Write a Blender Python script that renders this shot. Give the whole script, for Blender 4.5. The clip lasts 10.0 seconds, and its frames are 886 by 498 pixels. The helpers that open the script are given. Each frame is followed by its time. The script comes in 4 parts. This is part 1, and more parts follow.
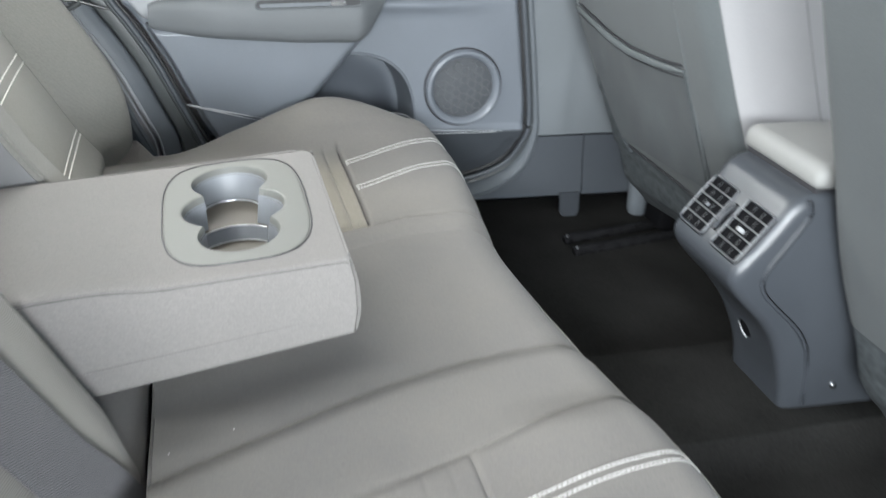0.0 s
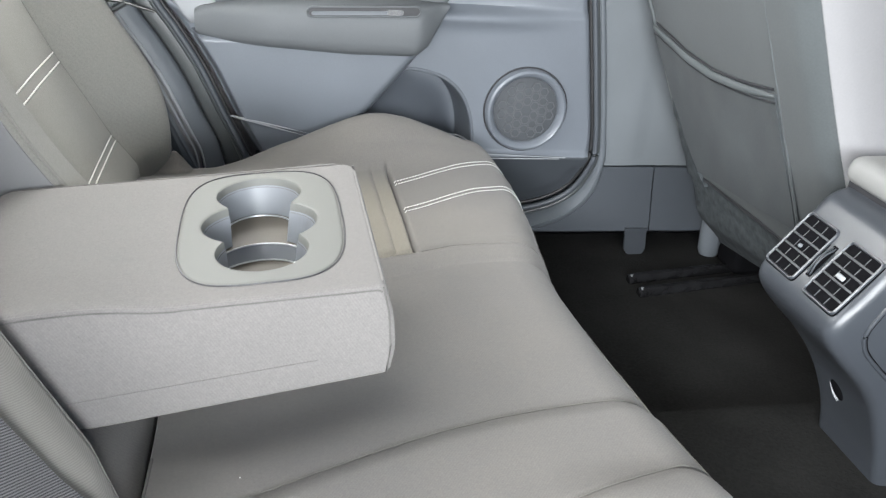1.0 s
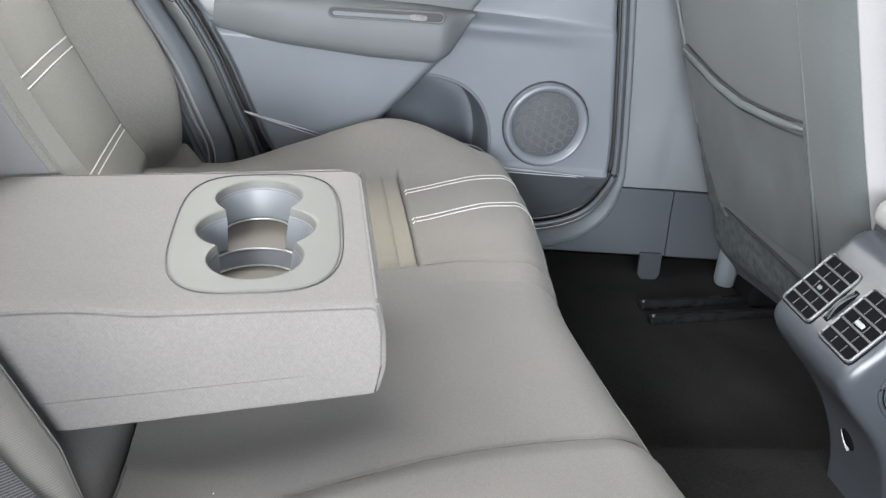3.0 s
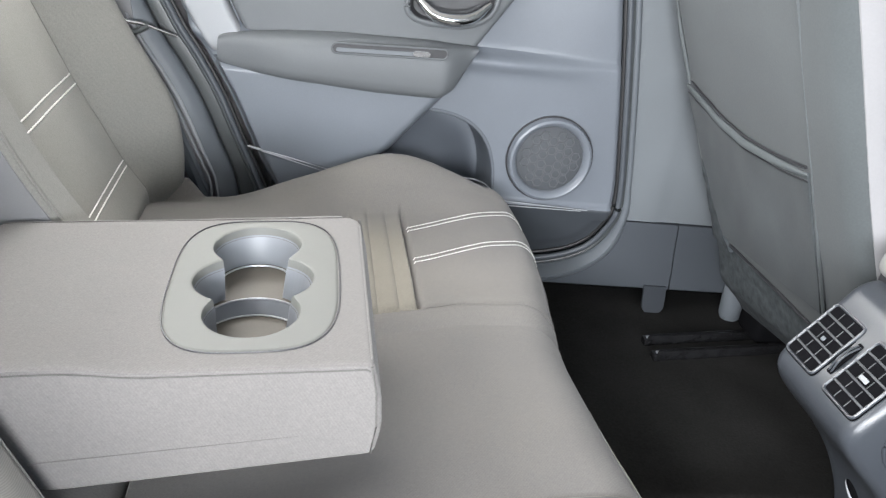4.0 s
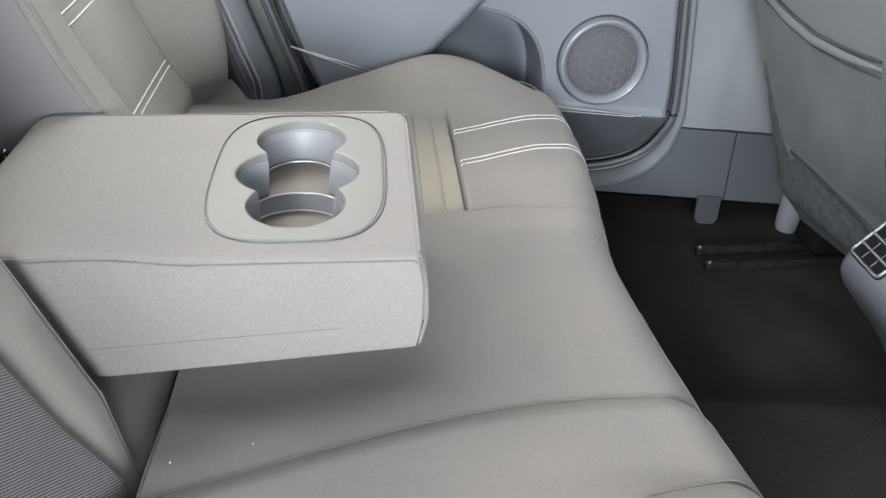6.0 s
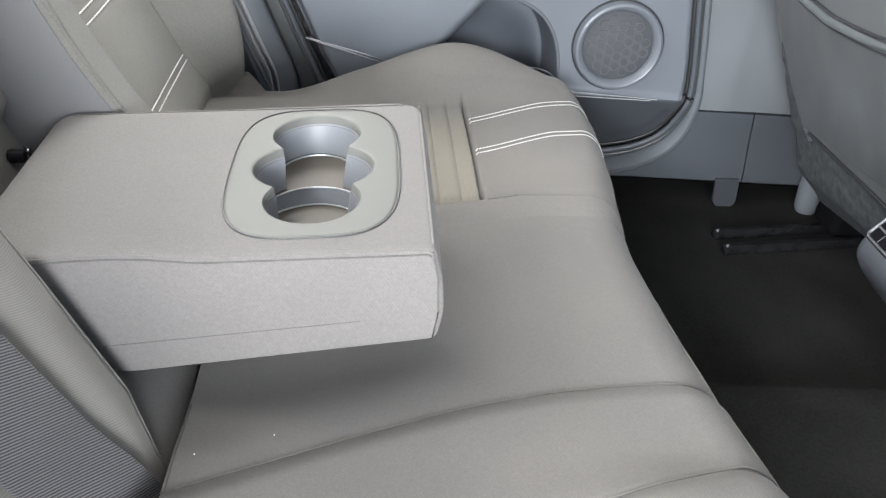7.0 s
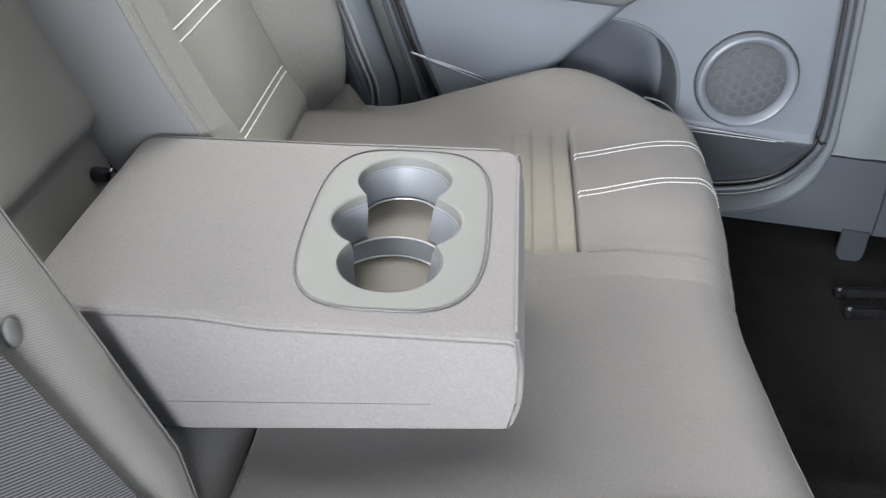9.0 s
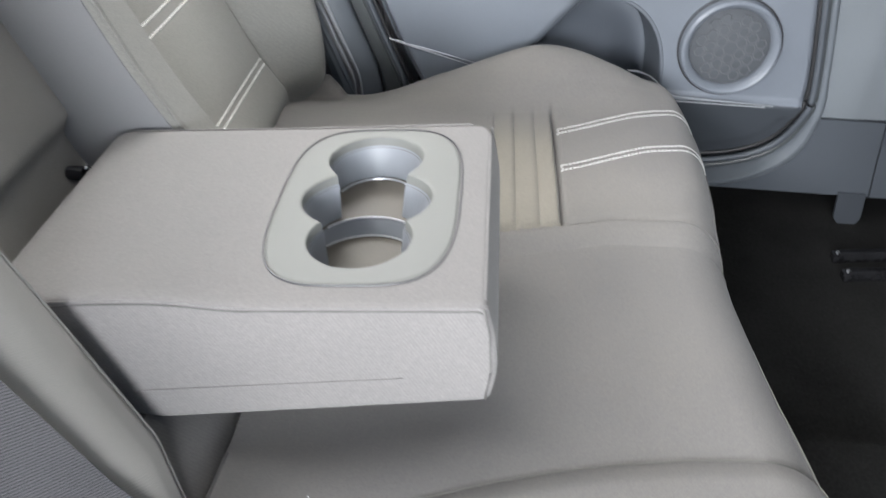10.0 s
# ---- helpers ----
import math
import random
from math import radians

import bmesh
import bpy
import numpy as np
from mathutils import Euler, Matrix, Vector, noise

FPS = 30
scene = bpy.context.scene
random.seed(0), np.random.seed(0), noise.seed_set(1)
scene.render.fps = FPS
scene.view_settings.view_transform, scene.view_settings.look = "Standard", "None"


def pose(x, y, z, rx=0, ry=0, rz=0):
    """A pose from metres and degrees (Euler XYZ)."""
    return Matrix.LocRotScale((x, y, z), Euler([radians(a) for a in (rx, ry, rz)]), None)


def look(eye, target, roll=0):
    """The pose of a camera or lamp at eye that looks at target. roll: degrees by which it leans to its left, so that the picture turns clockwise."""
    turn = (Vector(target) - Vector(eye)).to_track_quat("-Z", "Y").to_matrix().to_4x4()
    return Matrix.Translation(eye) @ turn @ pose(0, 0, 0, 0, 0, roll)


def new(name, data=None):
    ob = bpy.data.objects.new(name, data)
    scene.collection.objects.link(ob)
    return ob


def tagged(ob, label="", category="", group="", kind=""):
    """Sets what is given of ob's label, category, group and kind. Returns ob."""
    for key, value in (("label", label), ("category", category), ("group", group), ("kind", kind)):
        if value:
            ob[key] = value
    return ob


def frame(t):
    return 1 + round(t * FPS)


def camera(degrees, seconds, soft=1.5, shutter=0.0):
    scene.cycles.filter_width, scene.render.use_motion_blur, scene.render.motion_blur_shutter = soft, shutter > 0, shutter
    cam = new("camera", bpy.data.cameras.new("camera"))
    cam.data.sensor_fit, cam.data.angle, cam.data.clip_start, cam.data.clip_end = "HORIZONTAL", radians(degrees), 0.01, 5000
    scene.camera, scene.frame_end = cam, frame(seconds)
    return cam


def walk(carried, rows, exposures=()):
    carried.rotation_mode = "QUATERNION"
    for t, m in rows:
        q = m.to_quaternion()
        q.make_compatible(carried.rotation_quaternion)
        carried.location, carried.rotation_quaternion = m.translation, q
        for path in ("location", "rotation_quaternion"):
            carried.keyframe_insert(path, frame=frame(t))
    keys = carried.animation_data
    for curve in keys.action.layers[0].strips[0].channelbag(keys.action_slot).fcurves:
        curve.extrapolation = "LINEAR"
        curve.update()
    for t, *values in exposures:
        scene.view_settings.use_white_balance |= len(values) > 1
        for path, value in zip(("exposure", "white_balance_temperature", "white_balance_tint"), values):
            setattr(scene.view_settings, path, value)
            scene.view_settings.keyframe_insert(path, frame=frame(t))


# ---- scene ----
cam = camera(55.6, 10.0, 1.25, 0.5)
PATH = [
    (0, (-0.117, -0.765, 0.672), (0.42, 0.913, -0.275), 4.5),
    (0.1, (-0.101, -0.744, 0.669), (0.404, 0.95, -0.267), 4.7),
    (0.3, (-0.092, -0.707, 0.658), (0.392, 1.0, -0.264), 5.4),
    (0.5, (-0.088, -0.684, 0.644), (0.383, 1.039, -0.255), 5.6),
    (0.7, (-0.085, -0.679, 0.628), (0.339, 1.06, -0.263), 4.9),
    (1, (-0.085, -0.678, 0.62), (0.327, 1.067, -0.266), 5.3),
    (1.2, (-0.079, -0.678, 0.607), (0.325, 1.074, -0.268), 5.6),
    (1.5, (-0.076, -0.678, 0.602), (0.32, 1.078, -0.271), 6.2),
    (1.8, (-0.082, -0.673, 0.602), (0.306, 1.087, -0.266), 7.1),
    (2, (-0.084, -0.662, 0.591), (0.307, 1.096, -0.278), 8.2),
    (2.2, (-0.079, -0.657, 0.594), (0.312, 1.1, -0.277), 8.6),
    (3.3, (-0.066, -0.637, 0.632), (0.299, 1.12, -0.252), 8.6),
    (3.5, (-0.067, -0.627, 0.641), (0.295, 1.134, -0.236), 8.6),
    (4, (-0.06, -0.628, 0.65), (0.292, 1.141, -0.212), 8.8),
    (4.2, (-0.055, -0.626, 0.65), (0.297, 1.141, -0.217), 8.6),
    (4.5, (-0.051, -0.628, 0.642), (0.3, 1.145, -0.215), 8.3),
    (4.8, (-0.053, -0.625, 0.633), (0.302, 1.138, -0.242), 8.6),
    (5, (-0.048, -0.616, 0.623), (0.307, 1.138, -0.27), 8.4),
    (5.2, (-0.053, -0.608, 0.623), (0.299, 1.123, -0.316), 8.6),
    (5.5, (-0.049, -0.61, 0.615), (0.246, 1.094, -0.39), 7.9),
    (5.7, (-0.051, -0.616, 0.62), (0.221, 1.081, -0.404), 7.7),
    (6, (-0.058, -0.619, 0.618), (0.201, 1.072, -0.418), 8.0),
    (6.2, (-0.058, -0.624, 0.626), (0.185, 1.061, -0.424), 7.4),
    (7.3, (-0.048, -0.62, 0.631), (0.156, 1.05, -0.451), 6.1),
    (7.5, (-0.042, -0.616, 0.629), (0.165, 1.052, -0.454), 5.5),
    (8, (-0.035, -0.613, 0.626), (0.179, 1.057, -0.454), 5.1),
    (8.3, (-0.034, -0.612, 0.629), (0.185, 1.051, -0.46), 4.9),
    (8.5, (-0.035, -0.58, 0.625), (0.161, 1.081, -0.471), 5.8),
    (8.6, (-0.045, -0.563, 0.63), (0.107, 1.096, -0.476), 6.0),
    (8.8, (-0.044, -0.544, 0.648), (-0.004, 1.111, -0.475), 7.1),
    (9, (-0.047, -0.535, 0.652), (-0.063, 1.113, -0.481), 7.2),
    (9.5, (-0.042, -0.531, 0.658), (-0.084, 1.108, -0.487), 7.3),
    (9.7, (-0.038, -0.542, 0.661), (-0.087, 1.099, -0.482), 5.9),
    (10, (-0.014, -0.539, 0.637), (-0.063, 1.104, -0.502), 3.3),
]
EXPOSURE = [(0, -0.16, 6330, 6.5), (0.25, -0.05, 6350, 7), (0.7, -0.07, 6390, 8), (2, -0.05, 6450, 9), (4, -0.03, 6430, 10), (6, -0.05, 6480, 10), (8, -0.07, 6380, 10), (9.5, -0.06, 6330, 10.5), (10, -0.05, 6330, 10.5)]
walk(cam, [(t, look(eye, target, roll)) for t, eye, target, roll in PATH], EXPOSURE)


# ---- world and light ----
world = bpy.data.worlds.new("sky")
scene.world = world
world.use_nodes = True
wn = world.node_tree
sky = wn.nodes.new("ShaderNodeTexSky")
sky.sky_type, sky.sun_disc = "NISHITA", False
sky.sun_elevation, sky.sun_rotation = radians(50), radians(200)
wn.links.new(sky.outputs[0], wn.nodes["Background"].inputs[0])
wn.nodes["Background"].inputs[1].default_value = 0.12
sun = new("sun", bpy.data.lights.new("sun", "SUN"))
sun.data.energy, sun.data.angle, sun.data.color = 1.0, radians(12), (1.0, 0.96, 0.9)
sun.matrix_world = look((0.6, 2.0, 3.2), (0, 0, 0))


def opening_light(name, at, to, w, h, energy, colour=(1, 1, 1)):
    ob = new(name, bpy.data.lights.new(name, "AREA"))
    ob.data.shape, ob.data.size, ob.data.size_y = "RECTANGLE", w, h
    ob.data.energy, ob.data.color = energy, colour
    ob.matrix_world = look(at, to)
    return ob


# unseen area lamps standing in for daylight; the first two hang outside the doorway
opening_light("daylight_near_door", (-0.08, -1.9, 0.66), (0.12, 0.2, 0.28), 1.0, 0.45, 72.0, (0.94, 0.968, 1.0))
opening_light("sky_behind_near_door", (-1.15, -2.0, 0.98), (0.10, 0.0, 0.20), 1.0, 0.6, 80.0, (0.97, 0.98, 1.0))
# added for the far pillar and the front seat's side
opening_light("daylight_near_front_window", (1.05, -0.74, 0.78), (0.7, 0.5, 0.3), 0.7, 0.36, 6.0, (0.93, 0.97, 1.0))
opening_light("daylight_rear_window", (-0.74, 0.0, 0.89), (0.15, 0.0, 0.2), 0.9, 0.24, 12.0)
opening_light("daylight_far_window", (-0.28, 0.67, 0.80), (0.1, -0.25, 0.2), 0.5, 0.32, 12.0, (1.0, 0.985, 0.96))
opening_light("daylight_windscreen", (1.35, 0.0, 0.85), (0.0, 0.0, 0.3), 1.1, 0.4, 4.0)


# ---- materials ----
def material(name, base, rough=0.6, metal=0.0, var=0.12, scale=9.0, grain=350.0, bump=0.15, spec=0.5, sheen=0.0, tint=None):
    """Two scales of variation: soft patches and a fine grain, with relief from the grain."""
    m = bpy.data.materials.new(name)
    m.use_nodes = True
    n, l = m.node_tree.nodes, m.node_tree.links
    b = n["Principled BSDF"]
    b.inputs["Roughness"].default_value = rough
    b.inputs["Metallic"].default_value = metal
    b.inputs["Specular IOR Level"].default_value = spec
    if sheen:
        b.inputs["Sheen Weight"].default_value = sheen
        b.inputs["Sheen Roughness"].default_value = 0.5
    tc = n.new("ShaderNodeTexCoord")
    big, fine = n.new("ShaderNodeTexNoise"), n.new("ShaderNodeTexNoise")
    big.inputs["Scale"].default_value, big.inputs["Detail"].default_value = scale, 5
    fine.inputs["Scale"].default_value, fine.inputs["Detail"].default_value = grain, 3
    for q in (big, fine):
        l.new(tc.outputs["Object"], q.inputs["Vector"])
    ramp = n.new("ShaderNodeValToRGB")
    dark = tint or [c * (1 - var) for c in base]
    light = [min(1, c * (1 + var)) for c in base]
    ramp.color_ramp.elements[0].position, ramp.color_ramp.elements[1].position = 0.3, 0.7
    ramp.color_ramp.elements[0].color, ramp.color_ramp.elements[1].color = (*dark, 1), (*light, 1)
    add = n.new("ShaderNodeMath")
    add.operation = "MULTIPLY_ADD"
    add.inputs[1].default_value = 0.35
    l.new(fine.outputs["Fac"], add.inputs[0])
    half = n.new("ShaderNodeMath")
    half.operation = "MULTIPLY"
    half.inputs[1].default_value = 0.65
    l.new(big.outputs["Fac"], half.inputs[0])
    l.new(half.outputs[0], add.inputs[2])
    l.new(add.outputs[0], ramp.inputs["Fac"])
    l.new(ramp.outputs["Color"], b.inputs["Base Color"])
    if bump:
        bp = n.new("ShaderNodeBump")
        bp.inputs["Strength"].default_value, bp.inputs["Distance"].default_value = bump, 0.001
        l.new(fine.outputs["Fac"], bp.inputs["Height"])
        l.new(bp.outputs["Normal"], b.inputs["Normal"])
    return m


def woven(name, base, pitch=0.0016, angle=0.0, var=0.1, bump=0.3, axes="xy", rough=0.9, contrast=0.12):
    """A cloth with ribs of the given pitch."""
    m = material(name, base, rough=rough, var=var, scale=7, grain=500, bump=0, spec=0.25, sheen=0.15)
    n, l = m.node_tree.nodes, m.node_tree.links
    b = n["Principled BSDF"]
    tc = n.new("ShaderNodeTexCoord")
    mp = n.new("ShaderNodeMapping")
    mp.inputs["Rotation"].default_value = angle if isinstance(angle, tuple) else (0, 0, angle)
    l.new(tc.outputs["Object"], mp.inputs["Vector"])
    wave = n.new("ShaderNodeTexWave")
    wave.inputs["Scale"].default_value = 0.314 / pitch
    wave.inputs["Distortion"].default_value = 0.6
    wave.inputs["Detail"].default_value = 1.0
    wave.bands_direction = "X"
    l.new(mp.outputs[0], wave.inputs["Vector"])
    col = b.inputs["Base Color"].links[0].from_socket
    mix = n.new("ShaderNodeMix")
    mix.data_type, mix.blend_type = "RGBA", "MULTIPLY"
    mix.inputs["Factor"].default_value = 1.0
    rng = n.new("ShaderNodeMapRange")
    rng.inputs["To Min"].default_value, rng.inputs["To Max"].default_value = 1 - contrast, 1 + contrast
    l.new(wave.outputs["Fac"], rng.inputs["Value"])
    l.new(col, mix.inputs["A"])
    l.new(rng.outputs[0], mix.inputs["B"])
    l.new(mix.outputs["Result"], b.inputs["Base Color"])
    bp = n.new("ShaderNodeBump")
    bp.inputs["Strength"].default_value, bp.inputs["Distance"].default_value = bump, 0.0006
    l.new(wave.outputs["Fac"], bp.inputs["Height"])
    l.new(bp.outputs["Normal"], b.inputs["Normal"])
    return m


def cloth(name, base, tint, grain=650.0, speckle=0.125, twill=0.03):
    """Seat cloth: soft patches, a fine speckle and a faint diagonal twill."""
    m = material(name, base, 0.92, var=0.06, scale=6, grain=300, bump=0, spec=0.2, sheen=0.15, tint=tint)
    n, l = m.node_tree.nodes, m.node_tree.links
    b = n["Principled BSDF"]
    tc = n.new("ShaderNodeTexCoord")
    mp = n.new("ShaderNodeMapping")
    mp.inputs["Rotation"].default_value = (0.3, 0.4, 0.75)
    l.new(tc.outputs["Object"], mp.inputs["Vector"])
    fine = n.new("ShaderNodeTexNoise")
    fine.inputs["Scale"].default_value, fine.inputs["Detail"].default_value, fine.inputs["Roughness"].default_value = grain, 3, 0.65
    l.new(tc.outputs["Object"], fine.inputs["Vector"])
    wave = n.new("ShaderNodeTexWave")
    wave.inputs["Scale"].default_value, wave.inputs["Distortion"].default_value = 0.314 / 0.0019, 1.2
    wave.inputs["Detail"].default_value, wave.inputs["Detail Scale"].default_value = 2.0, 3.0
    l.new(mp.outputs[0], wave.inputs["Vector"])
    a, c, s = (n.new("ShaderNodeMapRange") for _ in range(3))
    a.inputs["From Min"].default_value, a.inputs["From Max"].default_value = 0.25, 0.75
    a.inputs["To Min"].default_value, a.inputs["To Max"].default_value = 1 - speckle, 1 + speckle
    c.inputs["To Min"].default_value, c.inputs["To Max"].default_value = 1 - twill, 1 + twill
    l.new(fine.outputs["Fac"], a.inputs["Value"])
    l.new(wave.outputs["Fac"], c.inputs["Value"])
    both = n.new("ShaderNodeMath")
    both.operation = "MULTIPLY"
    l.new(a.outputs[0], both.inputs[0])
    l.new(c.outputs[0], both.inputs[1])
    mix = n.new("ShaderNodeMix")
    mix.data_type, mix.blend_type = "RGBA", "MULTIPLY"
    mix.inputs["Factor"].default_value = 1.0
    l.new(b.inputs["Base Color"].links[0].from_socket, mix.inputs["A"])
    l.new(both.outputs[0], mix.inputs["B"])
    l.new(mix.outputs["Result"], b.inputs["Base Color"])
    bp = n.new("ShaderNodeBump")
    bp.inputs["Strength"].default_value, bp.inputs["Distance"].default_value = 0.35, 0.0006
    l.new(both.outputs[0], bp.inputs["Height"])
    l.new(bp.outputs["Normal"], b.inputs["Normal"])
    return m


M_CLOTH = cloth("taupe_cloth", (0.172, 0.161, 0.146), (0.147, 0.141, 0.135))
M_ARM = cloth("armrest_cloth", (0.204, 0.192, 0.183), (0.178, 0.17, 0.164))
M_BACK = cloth("backrest_cloth", (0.24, 0.232, 0.212), (0.21, 0.205, 0.19), twill=0.015)
M_ROLL = woven("ribbed_backrest_cloth", (0.248, 0.234, 0.214), 0.0012, (0, 1.12, 0), contrast=0.10, bump=0.2, var=0.06)
M_BELT = woven("belt_webbing", (0.138, 0.135, 0.140), 0.0018, (0.45, 1.5708, 0), contrast=0.7, bump=0.5, rough=0.7)
M_SEATBACK = material("front_seat_cloth", (0.078, 0.087, 0.090), 0.72, var=0.16, scale=5, grain=420, bump=0.2, sheen=0.1)
M_POCKET = material("pocket_vinyl", (0.050, 0.058, 0.062), 0.68, var=0.34, scale=9, grain=420, bump=0.2, sheen=0.1)
# paler than the seat cloth: light on the rolled hem, put into colour
M_LIT_EDGE = material("lit_edge_vinyl", (0.100, 0.111, 0.114), 0.5, var=0.12, scale=12, grain=420, bump=0.1)
M_LID = material("lid_vinyl", (0.245, 0.245, 0.238), 0.55, var=0.05, grain=600, bump=0.1)
M_PILLAR = material("pillar_plastic", (0.164, 0.178, 0.190), 0.42, var=0.10, scale=5, grain=700, bump=0.12)
M_ROUGH = material("coarse_lining", (0.062, 0.071, 0.076), 0.85, var=0.5, scale=70, grain=110, bump=1.0)
M_DOOR = material("door_plastic", (0.154, 0.169, 0.192), 0.36, var=0.10, scale=6, grain=700, bump=0.12)
M_PAD = material("door_pad_vinyl", (0.116, 0.124, 0.131), 0.58, var=0.08, scale=6, grain=600, bump=0.15)
M_TRIM = material("trim_plastic", (0.140, 0.154, 0.170), 0.4, var=0.08, scale=5, grain=700, bump=0.12)
M_SILL = material("sill_plastic", (0.070, 0.078, 0.089), 0.45, var=0.08, scale=5, grain=700, bump=0.12)
M_LOWER_DOOR = material("dark_lower_door", (0.050, 0.056, 0.064), 0.5, var=0.12, scale=7, grain=600, bump=0.12)
M_ARCH = material("arch_dark_tone", (0.108, 0.120, 0.138), 0.5, var=0.10, scale=7, grain=600, bump=0.12)
M_LIP = material("lip_plastic", (0.128, 0.141, 0.155), 0.42, var=0.08, scale=5, grain=700, bump=0.1)
M_CONSOLE = material("console_plastic", (0.046, 0.051, 0.059), 0.32, var=0.1, scale=8, grain=600, bump=0.15)
M_RUBBER = material("seal_rubber", (0.022, 0.022, 0.023), 0.45, var=0.3, scale=15, grain=200, bump=0.2)
M_DARK = material("dark_plastic", (0.03, 0.03, 0.033), 0.4, var=0.2, grain=300, bump=0.1)
M_CARPET = material("black_carpet", (0.0185, 0.0183, 0.0175), 0.95, var=0.5, scale=7, grain=260, bump=1.0, spec=0.08)
M_PLATE = material("plate_plastic", (0.158, 0.160, 0.148), 0.6, var=0.04, grain=800, bump=0.08)
M_CUP = material("cup_plastic", (0.205, 0.216, 0.234), 0.45, var=0.05, grain=700, bump=0.05)
M_CUPFLOOR = material("cup_mat", (0.10, 0.088, 0.071), 0.6, var=0.1, scale=30, grain=500, bump=0.1)
M_THREAD = material("white_thread", (0.72, 0.71, 0.68), 0.7, var=0.08, scale=80, grain=900, bump=0.2)
M_SEAM = material("seam_thread", (0.205, 0.198, 0.182), 0.85, var=0.1, grain=800, bump=0.2)
M_DARK_LINE = material("dark_seam_and_crease", (0.13, 0.125, 0.118), 0.9, var=0.2, scale=60, grain=800, bump=0.2)
# near black; on vents, slots and socket it paints the shade inside them
M_NEAR_BLACK = material("near_black", (0.008, 0.008, 0.009), 0.95, var=0.3, grain=400, bump=0.1, spec=0.0)
M_STRIP = material("dark_seal_strip", (0.066, 0.072, 0.073), 0.35, var=0.15, scale=20, grain=500, bump=0.1)
# tan tint: the warm window light on the far pleats, put into the cloth
M_PLEAT_WARM = cloth("warm_lit_pleat_cloth", (0.205, 0.188, 0.156), (0.185, 0.17, 0.142))
n, l = M_PLEAT_WARM.node_tree.nodes, M_PLEAT_WARM.node_tree.links
# the warm tint fades out towards the bolster
place, split, reach, untinted = n.new("ShaderNodeTexCoord"), n.new("ShaderNodeSeparateXYZ"), n.new("ShaderNodeMapRange"), n.new("ShaderNodeMix")
reach.inputs["From Min"].default_value, reach.inputs["From Max"].default_value = 0.33, 0.405
untinted.data_type = "RGBA"
untinted.inputs["B"].default_value = (0.158, 0.149, 0.137, 1)
l.new(place.outputs["Object"], split.inputs[0])
l.new(split.outputs["Y"], reach.inputs["Value"])
l.new(reach.outputs[0], untinted.inputs["Factor"])
l.new(n["Principled BSDF"].inputs["Base Color"].links[0].from_socket, untinted.inputs["A"])
l.new(untinted.outputs["Result"], n["Principled BSDF"].inputs["Base Color"])
M_CHROME = material("satin_chrome", (0.72, 0.73, 0.74), 0.16, metal=1.0, var=0.03, bump=0.03)
# bright silver, also drawing the glints on cup edges and door creases
M_SILVER = material("bright_silver", (0.5, 0.51, 0.53), 0.3, metal=0.6, var=0.05, bump=0.03)
M_STEEL = material("dusty_steel", (0.030, 0.030, 0.032), 0.22, metal=0.5, var=0.4, scale=60, bump=0.3)
M_ROOF = material("headliner", (0.55, 0.54, 0.51), 0.95, var=0.05, grain=400, bump=0.2)
M_GROUND = material("ground_asphalt", (0.12, 0.12, 0.12), 0.9, var=0.3, scale=2, grain=60, bump=0.3)
M_GRILLE = material("speaker_cloth", (0.066, 0.071, 0.078), 0.7, var=0.1, scale=60, grain=900, bump=0.3)
M_HEX = material("speaker_rib", (0.105, 0.111, 0.120), 0.5, var=0.08, grain=600, bump=0.1)
M_SHOULDER = material("pale_trim", (0.33, 0.34, 0.355), 0.5, var=0.06, grain=700, bump=0.1)
M_GUSSET = material("grey_gusset", (0.226, 0.224, 0.230), 0.9, var=0.06, scale=6, grain=800, bump=0.25, spec=0.2, sheen=0.1)
# even tone of the panel behind the armrest, slightly paler than the backrest cloth
M_RECESS = material("recess_tone", (0.275, 0.262, 0.246), 0.95, var=0.1, scale=9, grain=700, bump=0.4, spec=0.15)
M_QUARTER = material("quarter_plastic", (0.25, 0.24, 0.245), 0.5, var=0.25, scale=18, grain=300, bump=0.3)
M_SLAT = material("vent_slat", (0.062, 0.066, 0.071), 0.5, var=0.1, grain=500, bump=0.05)
M_LIGHTSEAT = material("pale_seat_cloth", (0.300, 0.296, 0.302), 0.85, var=0.05, grain=420, bump=0.2, sheen=0.1)


# ---- building helpers ----
def mesh_of(name, verts, faces, mat, smooth=True):
    me = bpy.data.meshes.new(name)
    me.from_pydata([tuple(v) for v in verts], [], faces)
    me.validate()
    me.materials.append(mat)
    bm = bmesh.new()
    bm.from_mesh(me)
    bmesh.ops.recalc_face_normals(bm, faces=bm.faces)
    bm.to_mesh(me)
    bm.free()
    if smooth:
        me.shade_smooth()
        me.set_sharp_from_angle(angle=radians(38))
    return me


def under(ob, parent):
    if parent:
        ob.parent = parent
        if parent.type == "EMPTY":
            ob.matrix_parent_inverse = Matrix.Translation(parent.location).inverted()
    return ob


def raw_part(name, verts, faces, mat, parent=None, label="", smooth=True):
    ob = new(name, mesh_of(name, verts, faces, mat, smooth))
    return tagged(under(ob, parent), label=label)


def part(name, bm, mat, parent=None, label="", smooth=True):
    me = bpy.data.meshes.new(name)
    bmesh.ops.recalc_face_normals(bm, faces=bm.faces)
    bm.to_mesh(me)
    bm.free()
    me.materials.append(mat)
    if smooth:
        me.shade_smooth()
        me.set_sharp_from_angle(angle=radians(38))
    ob = new(name, me)
    return tagged(under(ob, parent), label=label)


